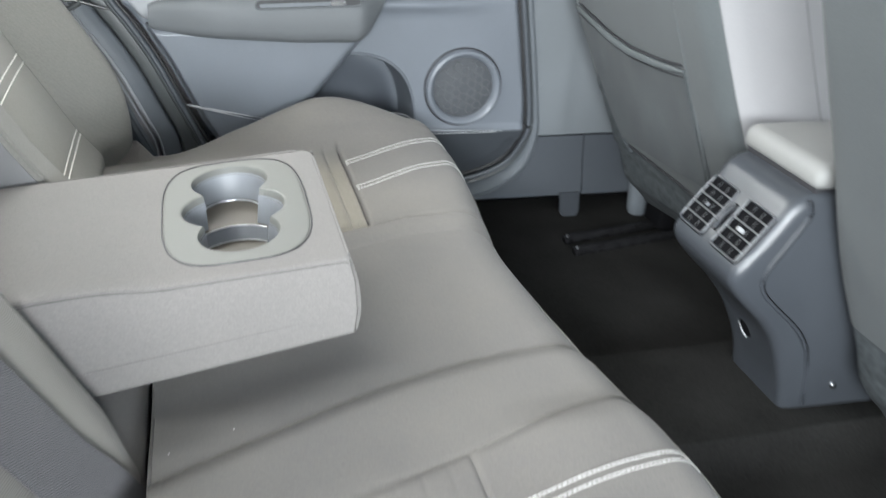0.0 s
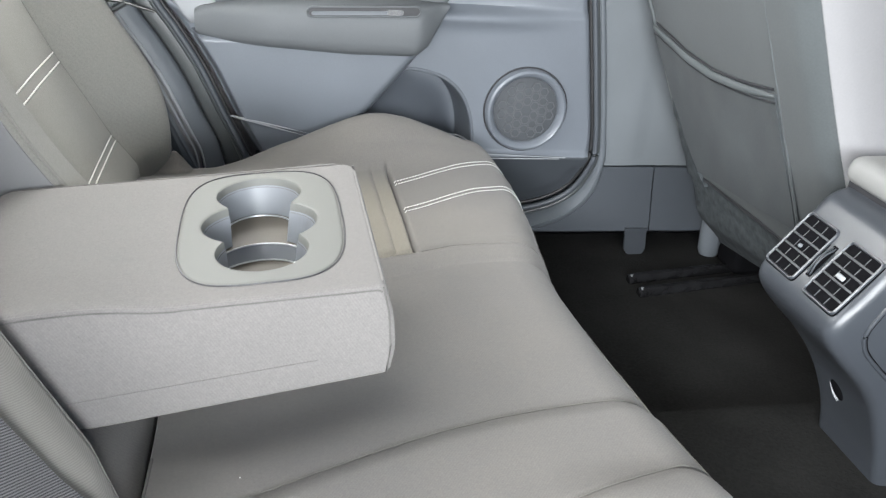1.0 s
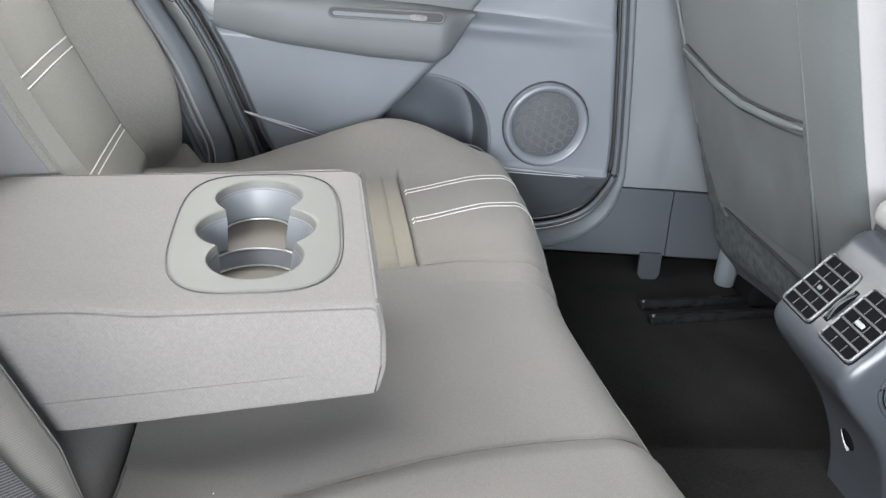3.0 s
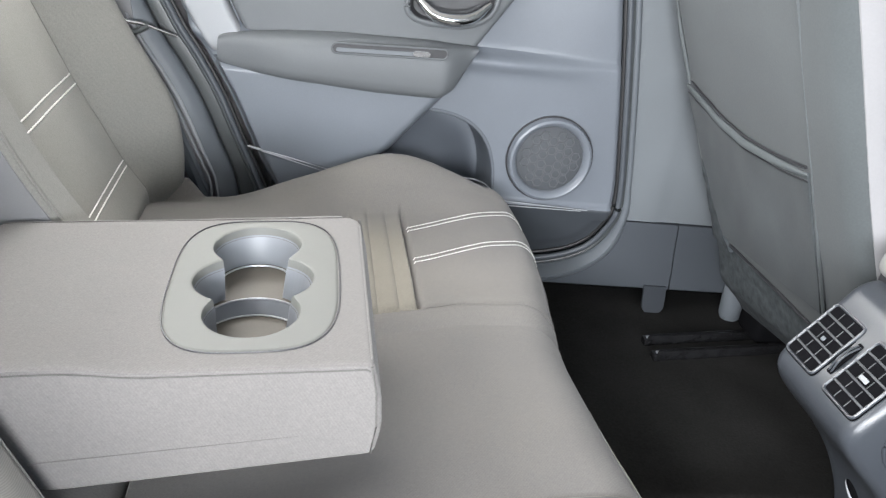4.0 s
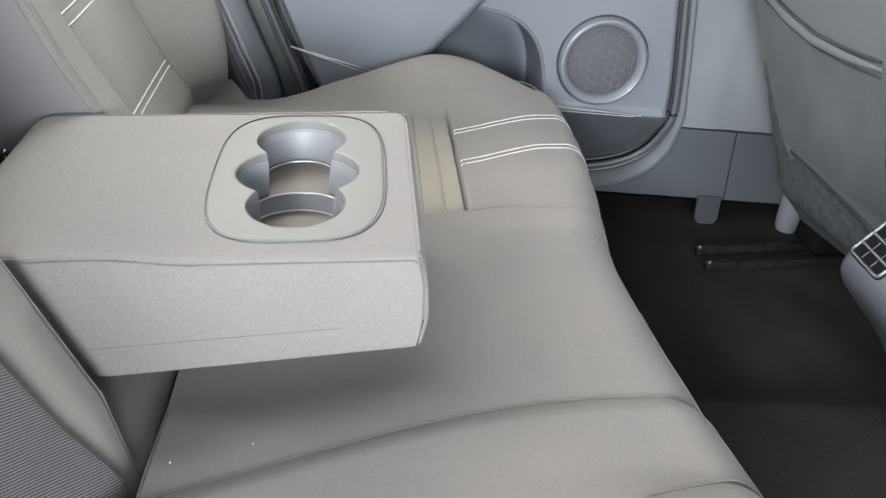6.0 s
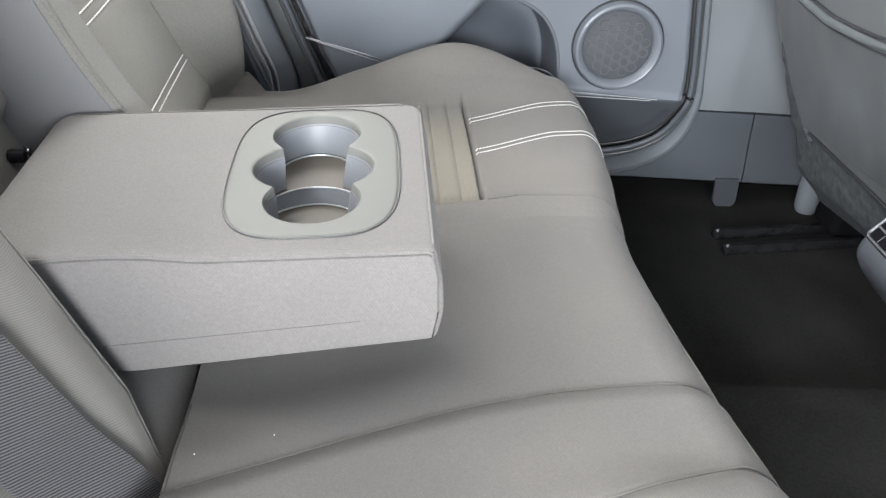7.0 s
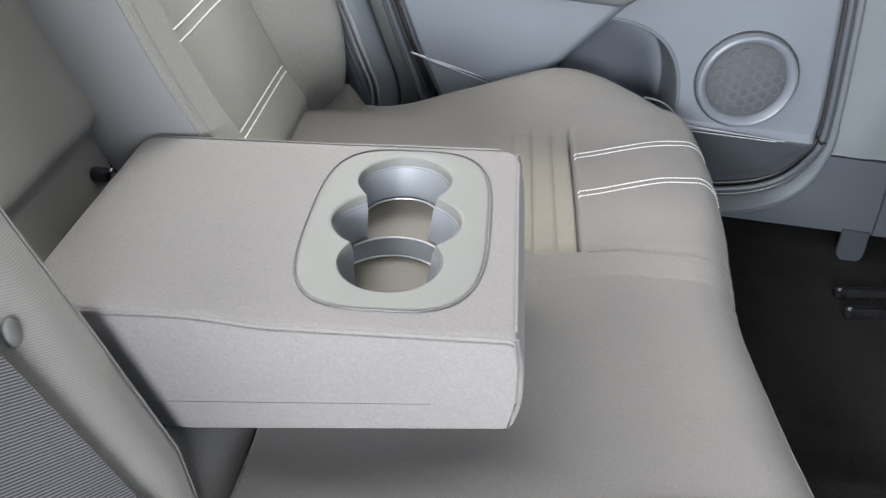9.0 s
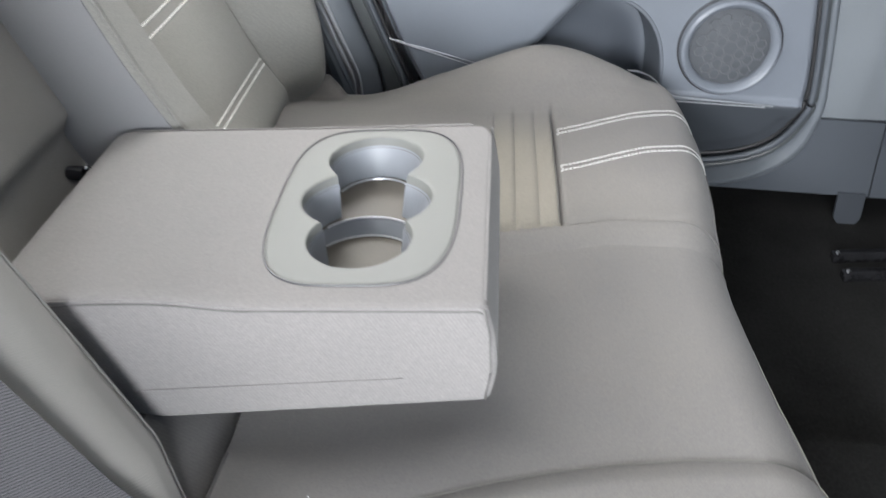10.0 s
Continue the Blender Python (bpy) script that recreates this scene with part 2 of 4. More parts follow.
def thing(name, at=(0, 0, 0), label="", category="", group="", kind=""):
    ob = new(name)
    ob.empty_display_size = 0.05
    ob.location = at
    return tagged(ob, label, category, group, kind)


def loft(rings, closed=True, caps=True, loop=False):
    """Verts and faces through rings of equal length. closed: each ring is a loop; loop: the last joins the first."""
    k = len(rings[0])
    verts = [p for r in rings for p in r]
    faces = []
    n = len(rings)
    for i in range(n if loop else n - 1):
        a, b = i * k, ((i + 1) % n) * k
        for j in range(k if closed else k - 1):
            jj = (j + 1) % k
            faces.append((a + j, a + jj, b + jj, b + j))
    if caps and closed and not loop:
        faces.append(tuple(range(k - 1, -1, -1)))
        faces.append(tuple((n - 1) * k + j for j in range(k)))
    return verts, faces


def tube(path, r, sides=8, squash=1.0, up=(0, 0, 1)):
    """Verts and faces of a round bar along a path."""
    rings = []
    pts = [Vector(p) for p in path]
    for i, p in enumerate(pts):
        d = (pts[min(i + 1, len(pts) - 1)] - pts[max(i - 1, 0)]).normalized()
        side = d.cross(Vector(up))
        if side.length < 1e-4:
            side = d.cross(Vector((1, 0, 0)))
        side.normalize()
        top = side.cross(d)
        rr = r(i / (len(pts) - 1)) if callable(r) else r
        rings.append([p + side * rr * math.cos(a) + top * rr * squash * math.sin(a) for a in [2 * math.pi * j / sides for j in range(sides)]])
    return loft(rings)


def smoothed(pts, n=60):
    """A smooth curve of n points through pts (Catmull-Rom)."""
    pts = [Vector(p) for p in pts]
    ext = [2 * pts[0] - pts[1], *pts, 2 * pts[-1] - pts[-2]]
    out = []
    for i in range(n):
        u = i / (n - 1) * (len(pts) - 1)
        k = min(int(u), len(pts) - 2)
        f = u - k
        a, b, c, d = ext[k:k + 4]
        out.append(0.5 * (2 * b + (c - a) * f + (2 * a - 5 * b + 4 * c - d) * f * f + (3 * b - a - 3 * c + d) * f ** 3))
    return out


def join(*pieces):
    verts, faces = [], []
    for v, f in pieces:
        k = len(verts)
        verts += list(v)
        faces += [tuple(i + k for i in q) for q in f]
    return verts, faces


def box(x0, x1, y0, y1, z0, z1, r=0.0, seg=3):
    bm = bmesh.new()
    bmesh.ops.create_cube(bm, size=1)
    for v in bm.verts:
        v.co = ((x0 + x1) / 2 + v.co.x * (x1 - x0), (y0 + y1) / 2 + v.co.y * (y1 - y0), (z0 + z1) / 2 + v.co.z * (z1 - z0))
    if r:
        bmesh.ops.bevel(bm, geom=list(bm.edges), offset=r, segments=seg, affect="EDGES", profile=0.5)
    return bm


def sstep(a, b, x):
    t = min(1, max(0, (x - a) / (b - a)))
    return t * t * (3 - 2 * t)


def bell(x, w):
    return math.exp(-(x / w) ** 2)


def sheet(fn, us, vs, thick):
    """A slab with the face fn(u, v) and its back moved by the vector thick: verts, faces."""
    nu, nv = len(us), len(vs)
    front = [Vector(fn(u, v)) for u in us for v in vs]
    back = [p + Vector(thick) for p in front]
    verts = front + back
    o = nu * nv
    faces = []
    for i in range(nu - 1):
        for j in range(nv - 1):
            a, b, c, d = i * nv + j, i * nv + j + 1, (i + 1) * nv + j + 1, (i + 1) * nv + j
            faces += [(a, b, c, d), (o + a, o + d, o + c, o + b)]
    rim = [i * nv for i in range(nu)] + [(nu - 1) * nv + j for j in range(1, nv)] + [i * nv + nv - 1 for i in range(nu - 2, -1, -1)] + [j for j in range(nv - 2, 0, -1)]
    for p, q in zip(rim, rim[1:] + rim[:1]):
        faces.append((p, q, o + q, o + p))
    return verts, faces


def spread(a, b, n):
    return [a + (b - a) * i / (n - 1) for i in range(n)]


def stitches(path, mat, parent, pitch=0.0042, r=0.00095, name="decorative_thread", slant=0.6, lift=0.0006):
    """A row of separate thread stitches along a path of (point, normal)."""
    pts = [Vector(p) for p, _ in path]
    nor = [Vector(n).normalized() for _, n in path]
    cum = [0]
    for a, b in zip(pts, pts[1:]):
        cum.append(cum[-1] + (b - a).length)
    pieces = []
    for s in range(int(cum[-1] / pitch)):
        at = (s + 0.5) * pitch
        k = max(i for i in range(len(cum)) if cum[i] <= at)
        k = min(k, len(pts) - 2)
        f = (at - cum[k]) / max(1e-9, cum[k + 1] - cum[k])
        p, n = pts[k].lerp(pts[k + 1], f), nor[k].lerp(nor[k + 1], f).normalized()
        d = (pts[k + 1] - pts[k]).normalized()
        d = (d + n.cross(d) * slant).normalized()
        side = n.cross(d)
        c = p + n * lift
        rings = []
        for u, w in ((-0.52, 0.35), (-0.32, 0.95), (0.0, 1.0), (0.32, 0.95), (0.52, 0.35)):
            rings.append([c + d * (u * pitch) + (side * math.cos(a) + n * 0.8 * math.sin(a)) * r * w for a in [math.pi * 2 * j / 6 for j in range(6)]])
        pieces.append(loft(rings))
    v, f = join(*pieces)
    return raw_part(name, v, f, mat, parent, "white double-stitched decorative thread")


# ---- structure ----
FLOOR = -0.02


def floor_z(x, y):
    # flat footwells with the raised centre tunnel
    t = 1 - sstep(0.085, 0.115, abs(y + 0.02) - 0.005)
    return FLOOR + 0.034 * t + 0.0015 * noise.noise((x * 14, y * 14, 0))


v, f = sheet(lambda x, y: (x, y, floor_z(x, y)), spread(-0.6, 1.6, 90), spread(-0.60, 0.64, 80), (0, 0, -0.05))
tagged(raw_part("floor", v, f, M_CARPET), "black carpeted car floor with a raised centre tunnel", "floor", kind="structure")
tagged(part("ground", box(-40, 40, -40, 40, -0.5, -0.4), M_GROUND), "grey asphalt ground outside the car", "ground", kind="structure")
tagged(part("ceiling", box(-1.0, 1.5, -0.56, 0.60, 0.98, 1.02, 0.01), M_ROOF), "pale fabric headliner of the car roof", "ceiling", kind="structure")
tagged(part("wall_front", box(1.6, 1.65, -0.66, 0.66, -0.07, 0.55), M_DARK), "dark bulkhead in front of the cabin", "wall", kind="structure")
tagged(part("wall_rear", box(-0.95, -0.9, -0.66, 0.66, -0.07, 0.62), M_DARK), "dark rear wall behind the bench", "wall", kind="structure")
tagged(part("wall_far", box(-0.9, 1.6, 0.66, 0.70, -0.07, 0.55), M_DARK), "painted outer skin of the far side", "wall", kind="structure")
tagged(part("wall_near_front", box(0.62, 1.6, -0.70, -0.66, -0.07, 0.55), M_DARK), "near side outer skin ahead of the doorway", "wall", kind="structure")
tagged(part("wall_near_rear", box(-0.9, -0.45, -0.70, -0.66, -0.07, 0.62), M_DARK), "near side outer skin behind the doorway", "wall", kind="structure")
# out of view, added to block low light from the floor
tagged(part("near_sill_blocker", box(-0.45, 0.62, -0.70, -0.575, -0.07, 0.125, 0.012), M_SILL), "unseen grey sill under the open doorway, added to shade the floor", "sill", kind="structure")
tagged(part("near_pillar", box(0.50, 0.62, -0.70, -0.63, -0.07, 0.98, 0.01), M_TRIM), "grey trimmed pillar beside the open doorway", "pillar", kind="structure")
tagged(part("parcel_shelf", box(-0.92, -0.52, -0.62, 0.62, 0.60, 0.63, 0.01), M_DARK), "dark rear parcel shelf", "shelf", kind="structure")


# ---- rear bench: cushion ----
def seam_in(x, far):
    # edge of the flat middle place, far and near side
    if far:
        return max(0.10, 0.146 - 0.28 * max(0, 0.125 - x))
    d = max(0, 0.2 - x)
    return 0.124 + 1.15 * d * d * (1 - d)


def seam_out(x, far):
    return seam_in(x, True) + 0.034 if far else 0.218 + 0.27 * max(0, 0.23 - x)


def cushion_top(x, y):
    far, a = y > 0, abs(y)
    z = 0.184 + 0.05 * x
    s = a - seam_in(x, far)
    z -= (0.006 + 0.0025 * sstep(0.03, 0.13, y) + 0.016 * sstep(0.0, -0.13, s) * (1 - sstep(-0.04, 0.13, x))) * (1 - sstep(-0.008, 0.03 if far else 0.022, s)) + (0.0010 if far else 0.0016) * bell(s, 0.0026)
    s2 = a - seam_out(x, far)
    z += 0.002 * sstep(0.0, 0.012, s2) - 0.0014 * bell(s2, 0.0024) * sstep(-0.06, 0.0, x)
    pleat_in = (1.0 if far else 0.2) * sstep(0.0, 0.006, s2) * (1 - sstep(0.395, 0.43, a))
    if 0.0115 < x < 0.0815:
        u = (x - 0.0112) / 0.0237
        z += pleat_in * (0.0028 * (u % 1.0) - 0.0018 * bell((u % 1.0) - 1.0, 0.12) - 0.0016 * bell(u % 1.0, 0.1))
    z -= pleat_in * 0.010 * bell(x - 0.0825, 0.0028)
    z -= 0.0016 * bell(a - 0.455, 0.003) * sstep(0.02, 0.06, x)
    # raised outer bolster
    z += sstep(0.40, 0.505, a) * (0.056 * bell(x - 0.072, 0.113) - 0.022 * sstep(-0.05, -0.17, x)) + 0.030 * sstep(-0.185, -0.212, x) * sstep(0.475, 0.51, a)
    z += 0.009 * bell(x - 0.18, 0.06) * sstep(0.2, 0.26, a)
    # gap between the cushion and the foot of the backrest
    z -= 0.075 * sstep(-0.1765, -0.187, x) * sstep(0.128, 0.12, y) * (1 - sstep(0.235, 0.26, a))
    # soft wrinkles of the stuffing
    z += 0.0016 * noise.noise((x * 11, y * 9, 3.1)) + 0.0008 * noise.noise((x * 30, y * 26, 1.7))
    return z


FRONT_Y = (-0.54, -0.45, -0.38, -0.32, -0.26, -0.20, -0.15, -0.10, -0.05, 0.0, 0.05, 0.10, 0.16, 0.22, 0.30, 0.38, 0.45, 0.54)
FRONT_X = (0.270, 0.294, 0.293, 0.293, 0.2865, 0.2795, 0.2718, 0.267, 0.262, 0.2584, 0.2554, 0.2533, 0.2545, 0.258, 0.266, 0.272, 0.268, 0.245)


def cushion_front(y):
    return float(np.interp(y, FRONT_Y, FRONT_X))


XS = spread(-0.30, -0.19, 12) + spread(-0.188, -0.172, 12) + spread(-0.168, -0.02, 20) + spread(-0.018, 0.100, 60) + [0.0] * 34
NFIX = 104


def cushion_profile(y):
    a = abs(y)
    xf = cushion_front(y)
    end = math.sqrt(max(0.0, 1 - (max(0, a - 0.495) / 0.0505) ** 2))
    pts = [(-0.30, 0.0)]
    roll = 0.062 - 0.010 * sstep(0.12, 0.26, y)
    x0 = xf - roll
    for i, x in enumerate(XS):
        xx = x if i < NFIX else 0.100 + (x0 - 0.100) * (i - NFIX + 1) / 34
        a0 = 0.495 - 0.032 * sstep(0.09, 0.22, xx)
        fall = math.sqrt(max(0.0, 1 - (max(0, a - a0) / (0.5455 - a0)) ** 2))
        pts.append((xx, 0.10 + (cushion_top(xx, y) - 0.10) * fall))
    zt = pts[-1][1]
    drop = max(0.01, zt - 0.115)
    for i in range(1, 19):
        th = math.pi / 2 * i / 18
        zz = zt - drop * (1 - math.cos(th))
        g = 0.0010 * bell(abs(y) - seam_in(0.2, y > 0), 0.003)
        pts.append((x0 + (roll - g) * math.sin(th) ** 0.95 * (0.4 + 0.6 * end), zz))
    pts += [(xf - 0.006 - 0.05 * (1 - end), 0.08), (xf - 0.02 - 0.05 * (1 - end), 0.04), (xf - 0.035 - 0.05 * (1 - end), FLOOR + 0.005)]
    return pts


bench = thing("rear_bench", (0, 0, FLOOR), "taupe cloth rear bench seat with pleats and white double stitching", "car seat")
ys = sorted(set([round(v, 5) for v in spread(-0.544, 0.544, 190)] + [round(sgn * v, 5) for sgn in (1, -1) for v in spread(0.10, 0.27, 60)] + [round(sgn * v, 5) for sgn in (1, -1) for v in spread(0.52, 0.545, 9)]))
v, f = loft([[(x, y, z) for x, z in cushion_profile(y)] for y in ys])
cushion = raw_part("seat_cushion", v, f, M_CLOTH, bench, "taupe cloth cushion with pleats and a bolster at its end")
cushion.data.materials.append(M_PLEAT_WARM)
# only the far pleats take the warm-lit cloth colour
for p in cushion.data.polygons:
    c = p.center
    if 0.0115 < c.x < 0.0825 and seam_out(c.x, True) < c.y < 0.41 and c.z > 0.15:
        p.material_index = 1


def cushion_path(row, x_from, z_to):
    """Points and normals over the cushion along y = row(x), down over its front."""
    p = []
    for i in range(1, len(XS) + 19):
        y = row(0.09)
        for _ in range(3):
            x, z = cushion_profile(y)[i]
            y = row(x)
        if x >= x_from and z >= z_to:
            p.append((x, y, z))
    path = []
    for i, q in enumerate(p):
        a, b = Vector(p[max(0, i - 1)]), Vector(p[min(len(p) - 1, i + 1)])
        path.append((q, (-(b.z - a.z), 0, b.x - a.x)))
    return path


for start, slant in ((0.2735, 0.35), (0.3640, 0.35), (-0.3345, 0.16), (-0.4250, 0.16)):
    for off in (-0.0050, 0.0050):
        stitches(cushion_path(lambda x: start + off + slant * (min(x, 0.26) - 0.083), 0.085, 0.12), M_THREAD, bench, pitch=0.0046, r=0.00080, slant=0.22)
for far in (True, False):
    sgn = 1 if far else -1
    for row, x_from in ((seam_out, 0.09),) if far else ((seam_in, -0.17), (seam_out, 0.09)):
        path = [Vector(p) + Vector(n).normalized() * 0.0004 for p, n in cushion_path(lambda x: sgn * row(min(x, 0.26), far), x_from, 0.13)]
        v, f = tube(path, 0.0011 if far else 0.0008, 6)
        raw_part("piping", v, f, M_CLOTH if far else M_SEAM, bench)
path = []
for y in spread(-0.50, 0.02, 90):
    x, z = cushion_profile(y)[len(XS) + 9]
    path.append((x + 0.0004, y, z + 0.0006))
v, f = tube(path, lambda t: 0.0002 + 0.0008 * min(1, (1 - t) * 5), 6)
raw_part("piping", v, f, M_SEAM, bench)
path = []
for y in spread(0.13, 0.40, 60):
    x, z = cushion_profile(y)[len(XS) + 11]
    path.append((x + 0.0003, y, z + 0.0004))
v, f = tube(path, lambda t: 0.0002 + 0.0009 * math.sin(math.pi * t) ** 0.4, 6)
raw_part("piping", v, f, M_CLOTH, bench)


# ---- rear bench: backrests ----
BACK = [(0.05, -0.242), (0.12, -0.244), (0.165, -0.252), (0.19, -0.254), (0.23, -0.2815), (0.28, -0.309), (0.335, -0.340), (0.404, -0.373), (0.50, -0.42), (0.68, -0.50)]


def back_x(z):
    for (za, xa), (zb, xb) in zip(BACK, BACK[1:]):
        if z <= zb:
            break
    i = BACK.index((za, xa))
    m0 = (xb - BACK[max(0, i - 1)][1]) / max(1e-6, zb - BACK[max(0, i - 1)][0])
    m1 = (BACK[min(len(BACK) - 1, i + 2)][1] - xa) / max(1e-6, BACK[min(len(BACK) - 1, i + 2)][0] - za)
    t, h = (z - za) / (zb - za), zb - za
    return (2 * t**3 - 3 * t**2 + 1) * xa + (t**3 - 2 * t**2 + t) * h * m0 + (-2 * t**3 + 3 * t**2) * xb + (t**3 - t**2) * h * m1


BACK_IN, BACK_OUT = 0.138, 0.548
SIDE = smoothed([(-0.238, 0, 0.05), (-0.232, 0, 0.12), (-0.217, 0, 0.17), (-0.215, 0, 0.22), (-0.226, 0, 0.28), (-0.248, 0, 0.325), (-0.282, 0, 0.38), (-0.325, 0, 0.46), (-0.40, 0, 0.60), (-0.44, 0, 0.68)], 60)
BOLSTER_Z, BOLSTER_X = [p.z for p in SIDE], [p.x for p in SIDE]


def backrest_x(a, z, side=-1):
    o = sstep(0.435, 0.50, a)
    wing = float(np.interp(z, BOLSTER_Z, BOLSTER_X))
    if side > 0:
        x = back_x(z) * (1 - o) + wing * o
        # raised roll beside the armrest's recess
        x += (0.028 + 0.016 * bell(z - 0.21, 0.05)) * (1 - sstep(0.188, 0.205, a)) * sstep(0.12, 0.19, z)
    else:
        # straight roll, its face turned a little towards the doorway
        x = -0.2165 - 0.485 * (z - 0.2) - 0.016 * sstep(0.158, 0.205, a) - 0.014 * sstep(0.21, 0.32, a)
        x = x * (1 - o) + wing * o
    if side > 0 and a < 0.147:
        x -= 0.011 * (1 - math.sqrt(max(0, 1 - ((0.147 - a) / 0.0091) ** 2)))
    elif side < 0 and a < 0.149:
        x -= 0.013 * (1 - math.sqrt(max(0, 1 - ((0.149 - a) / 0.0111) ** 2)))
    if a > 0.50:
        x -= 0.06 * (1 - math.sqrt(max(0, 1 - ((a - 0.50) / 0.0485) ** 2)))
    x -= 0.0028 * bell(a - 0.437, 0.003) + 0.002 * bell(a - 0.205, 0.003)
    for zr in (0.336, 0.3245, 0.2288, 0.2222):
        x -= 0.0012 * bell(z - zr, 0.003) * sstep(0.215, 0.225, a) * (1 - sstep(0.432, 0.438, a))
    return x + 0.0012 * noise.noise((a * 12, z * 12, 7.7))


def inner_edge(z, side):
    return BACK_IN + (0.085 * sstep(0.205, 0.145, z) if side > 0 else 0.008 + 0.42 * max(0, 0.192 - z))


def backrest_point(side, a, z, lift=0.0):
    k = inner_edge(z, side) + (BACK_OUT - inner_edge(z, side)) * (a - BACK_IN) / (BACK_OUT - BACK_IN)
    return (backrest_x(a, z, side) + lift, side * k, z)


def backrest(side, label):
    us = sorted(set([round(q, 5) for q in spread(BACK_IN, BACK_OUT, 110)] + [round(q, 5) for q in spread(0.138, 0.16, 20)] + [round(q, 5) for q in spread(0.538, 0.548, 8)] + [round(q, 5) for q in spread(0.185, 0.222, 24)]))
    v, f = sheet(lambda a, z: backrest_point(side, a, z), us, spread(0.06, 0.66, 200), (-0.12, 0, 0))
    back = raw_part("backrest", v, f, M_BACK if side > 0 else M_ROLL, bench, label)
    for zr in (0.336, 0.3245, 0.2288, 0.2222):
        path = []
        for a in spread(0.222 if side > 0 else 0.285, 0.434, 50):
            path.append((backrest_point(side, a, zr), (1, 0, 0.5)))
        stitches(path, M_THREAD, back, pitch=0.006, r=0.0011, slant=0.05)
    v, f = tube([backrest_point(side, 0.437, z, 0.0004) for z in spread(0.12, 0.62, 80)], 0.0012, 6)
    raw_part("piping", v, f, M_SEAM, back)
    if side > 0:
        v, f = tube([backrest_point(side, 0.205, z, 0.0004) for z in spread(0.12, 0.62, 80)], 0.0010, 6)
        raw_part("piping", v, f, M_SEAM, back)
    v, f = tube([backrest_point(side, 0.1415, z, 0.001) for z in spread(0.12, 0.62, 90)], 0.0013, 6)
    raw_part("piping", v, f, M_BACK, back)
    v, f = sheet(lambda d, z: (backrest_x(0.1385, z, side) - 0.002 - 0.12 * d, side * (inner_edge(z, side) - 0.0015), z), spread(0, 1, 8), spread(0.12, 0.655, 60), (0, side * 0.004, 0))
    raw_part("side_gusset", v, f, M_GUSSET, back, "plain grey cloth side of the backrest")
    return back


backrest(1, "taupe cloth rear backrest with white stitched lines and a side bolster")
backrest(-1, "taupe cloth rear backrest beside the open doorway, belt lying on it")

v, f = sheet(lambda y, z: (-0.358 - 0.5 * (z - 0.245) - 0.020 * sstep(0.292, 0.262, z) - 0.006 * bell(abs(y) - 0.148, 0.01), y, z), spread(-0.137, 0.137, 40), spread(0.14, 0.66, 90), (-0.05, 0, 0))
middle = raw_part("recess_panel", v, f, M_RECESS, bench, "recessed middle panel behind the folded-down armrest")


def foot_x(y, z):
    return -0.184 - 0.95 * max(0, z - 0.135) + 0.05 * min(0, z - 0.13)


v, f = sheet(lambda y, z: (foot_x(y, z), y, z), spread(-0.228, 0.228, 60), spread(0.05, 0.186, 40), (-0.10, 0, 0))
raw_part("lower_panel", v, f, M_CLOTH, bench)
# dark strips paint the shade in the crease between cushion and foot panel
for sgn in (-1, 1):
    path = []
    for a in spread(0.128, 0.224, 30):
        path.append((-0.1755, sgn * a, cushion_top(-0.1755, sgn * a) + 0.0004))
    v, f = tube(path, 0.0012, 6)
    raw_part("crease_shade", v, f, M_DARK_LINE, bench, "dark strip that paints the crease behind the cushion")
# added dark box, in place of the soft shade round the screw
part("bracket", box(-0.378, -0.3605, 0.099, 0.110, 0.238, 0.251, 0.004, 2), M_DARK, middle, "dark box added for the shade behind the armrest")
for at in ((-0.360, 0.104, 0.25),):
    bm = bmesh.new()
    bmesh.ops.create_uvsphere(bm, u_segments=12, v_segments=8, radius=0.0034)
    for q in bm.verts:
        q.co = Vector(at) + Vector((q.co.x * 0.7 + 0.002, q.co.y, q.co.z))
    part("screw", bm, M_CHROME, middle, "small bright screw head")


for at, r in (((-0.161, -0.190), 0.0009), ((-0.1065, -0.173), 0.0007)):
    bm = bmesh.new()
    bmesh.ops.create_icosphere(bm, subdivisions=2, radius=r)
    for q in bm.verts:
        q.co = Vector((at[0], at[1], cushion_top(*at) + 0.0006)) + q.co * (0.75 + 0.5 * noise.noise(q.co * 900))
    tagged(part("crumb", bm, M_THREAD), "tiny pale crumb lying on the taupe seat cushion", "crumb", "crumbs on the seat")


# ---- armrest ----
arm = thing("armrest", (-0.15, 0, 0.19), "folded-down taupe cloth centre armrest with two cup holders", "armrest")
ARM_TOP = 0.31
CX, CY = -0.0885, 0.005
SLOPE = 0.095


def inside_cup(x, y, s=0.0):
    return (x + 0.0907) ** 2 + (y - 0.0655) ** 2 < (0.0380 - s)**2 or (x + 0.0880) ** 2 + (y + 0.050) ** 2 < (0.0370 - s)**2 or ((x + 0.0900) / (0.0490 - 5 * s)) ** 2 + ((y - 0.004) / (0.0410 - s)) ** 2 < 1


def cup_r(th, s=0.0):
    r = 0.11
    while r > 0.02 and not inside_cup(CX + r * math.cos(th), CY + r * math.sin(th), s):
        r -= 0.0004
    return r


def plate_r(th, grow=0.0):
    c, q = abs(math.cos(th)) / (0.0680 + grow), abs(math.sin(th)) / (0.1110 + grow)
    return (c**3.5 + q**3.5) ** (-1 / 3.5)


N = 180
TH = [2 * math.pi * i / N for i in range(N)]
CUP = [cup_r(t) for t in TH]
CUP_LOW = [cup_r(t, 0.0018) for t in TH]


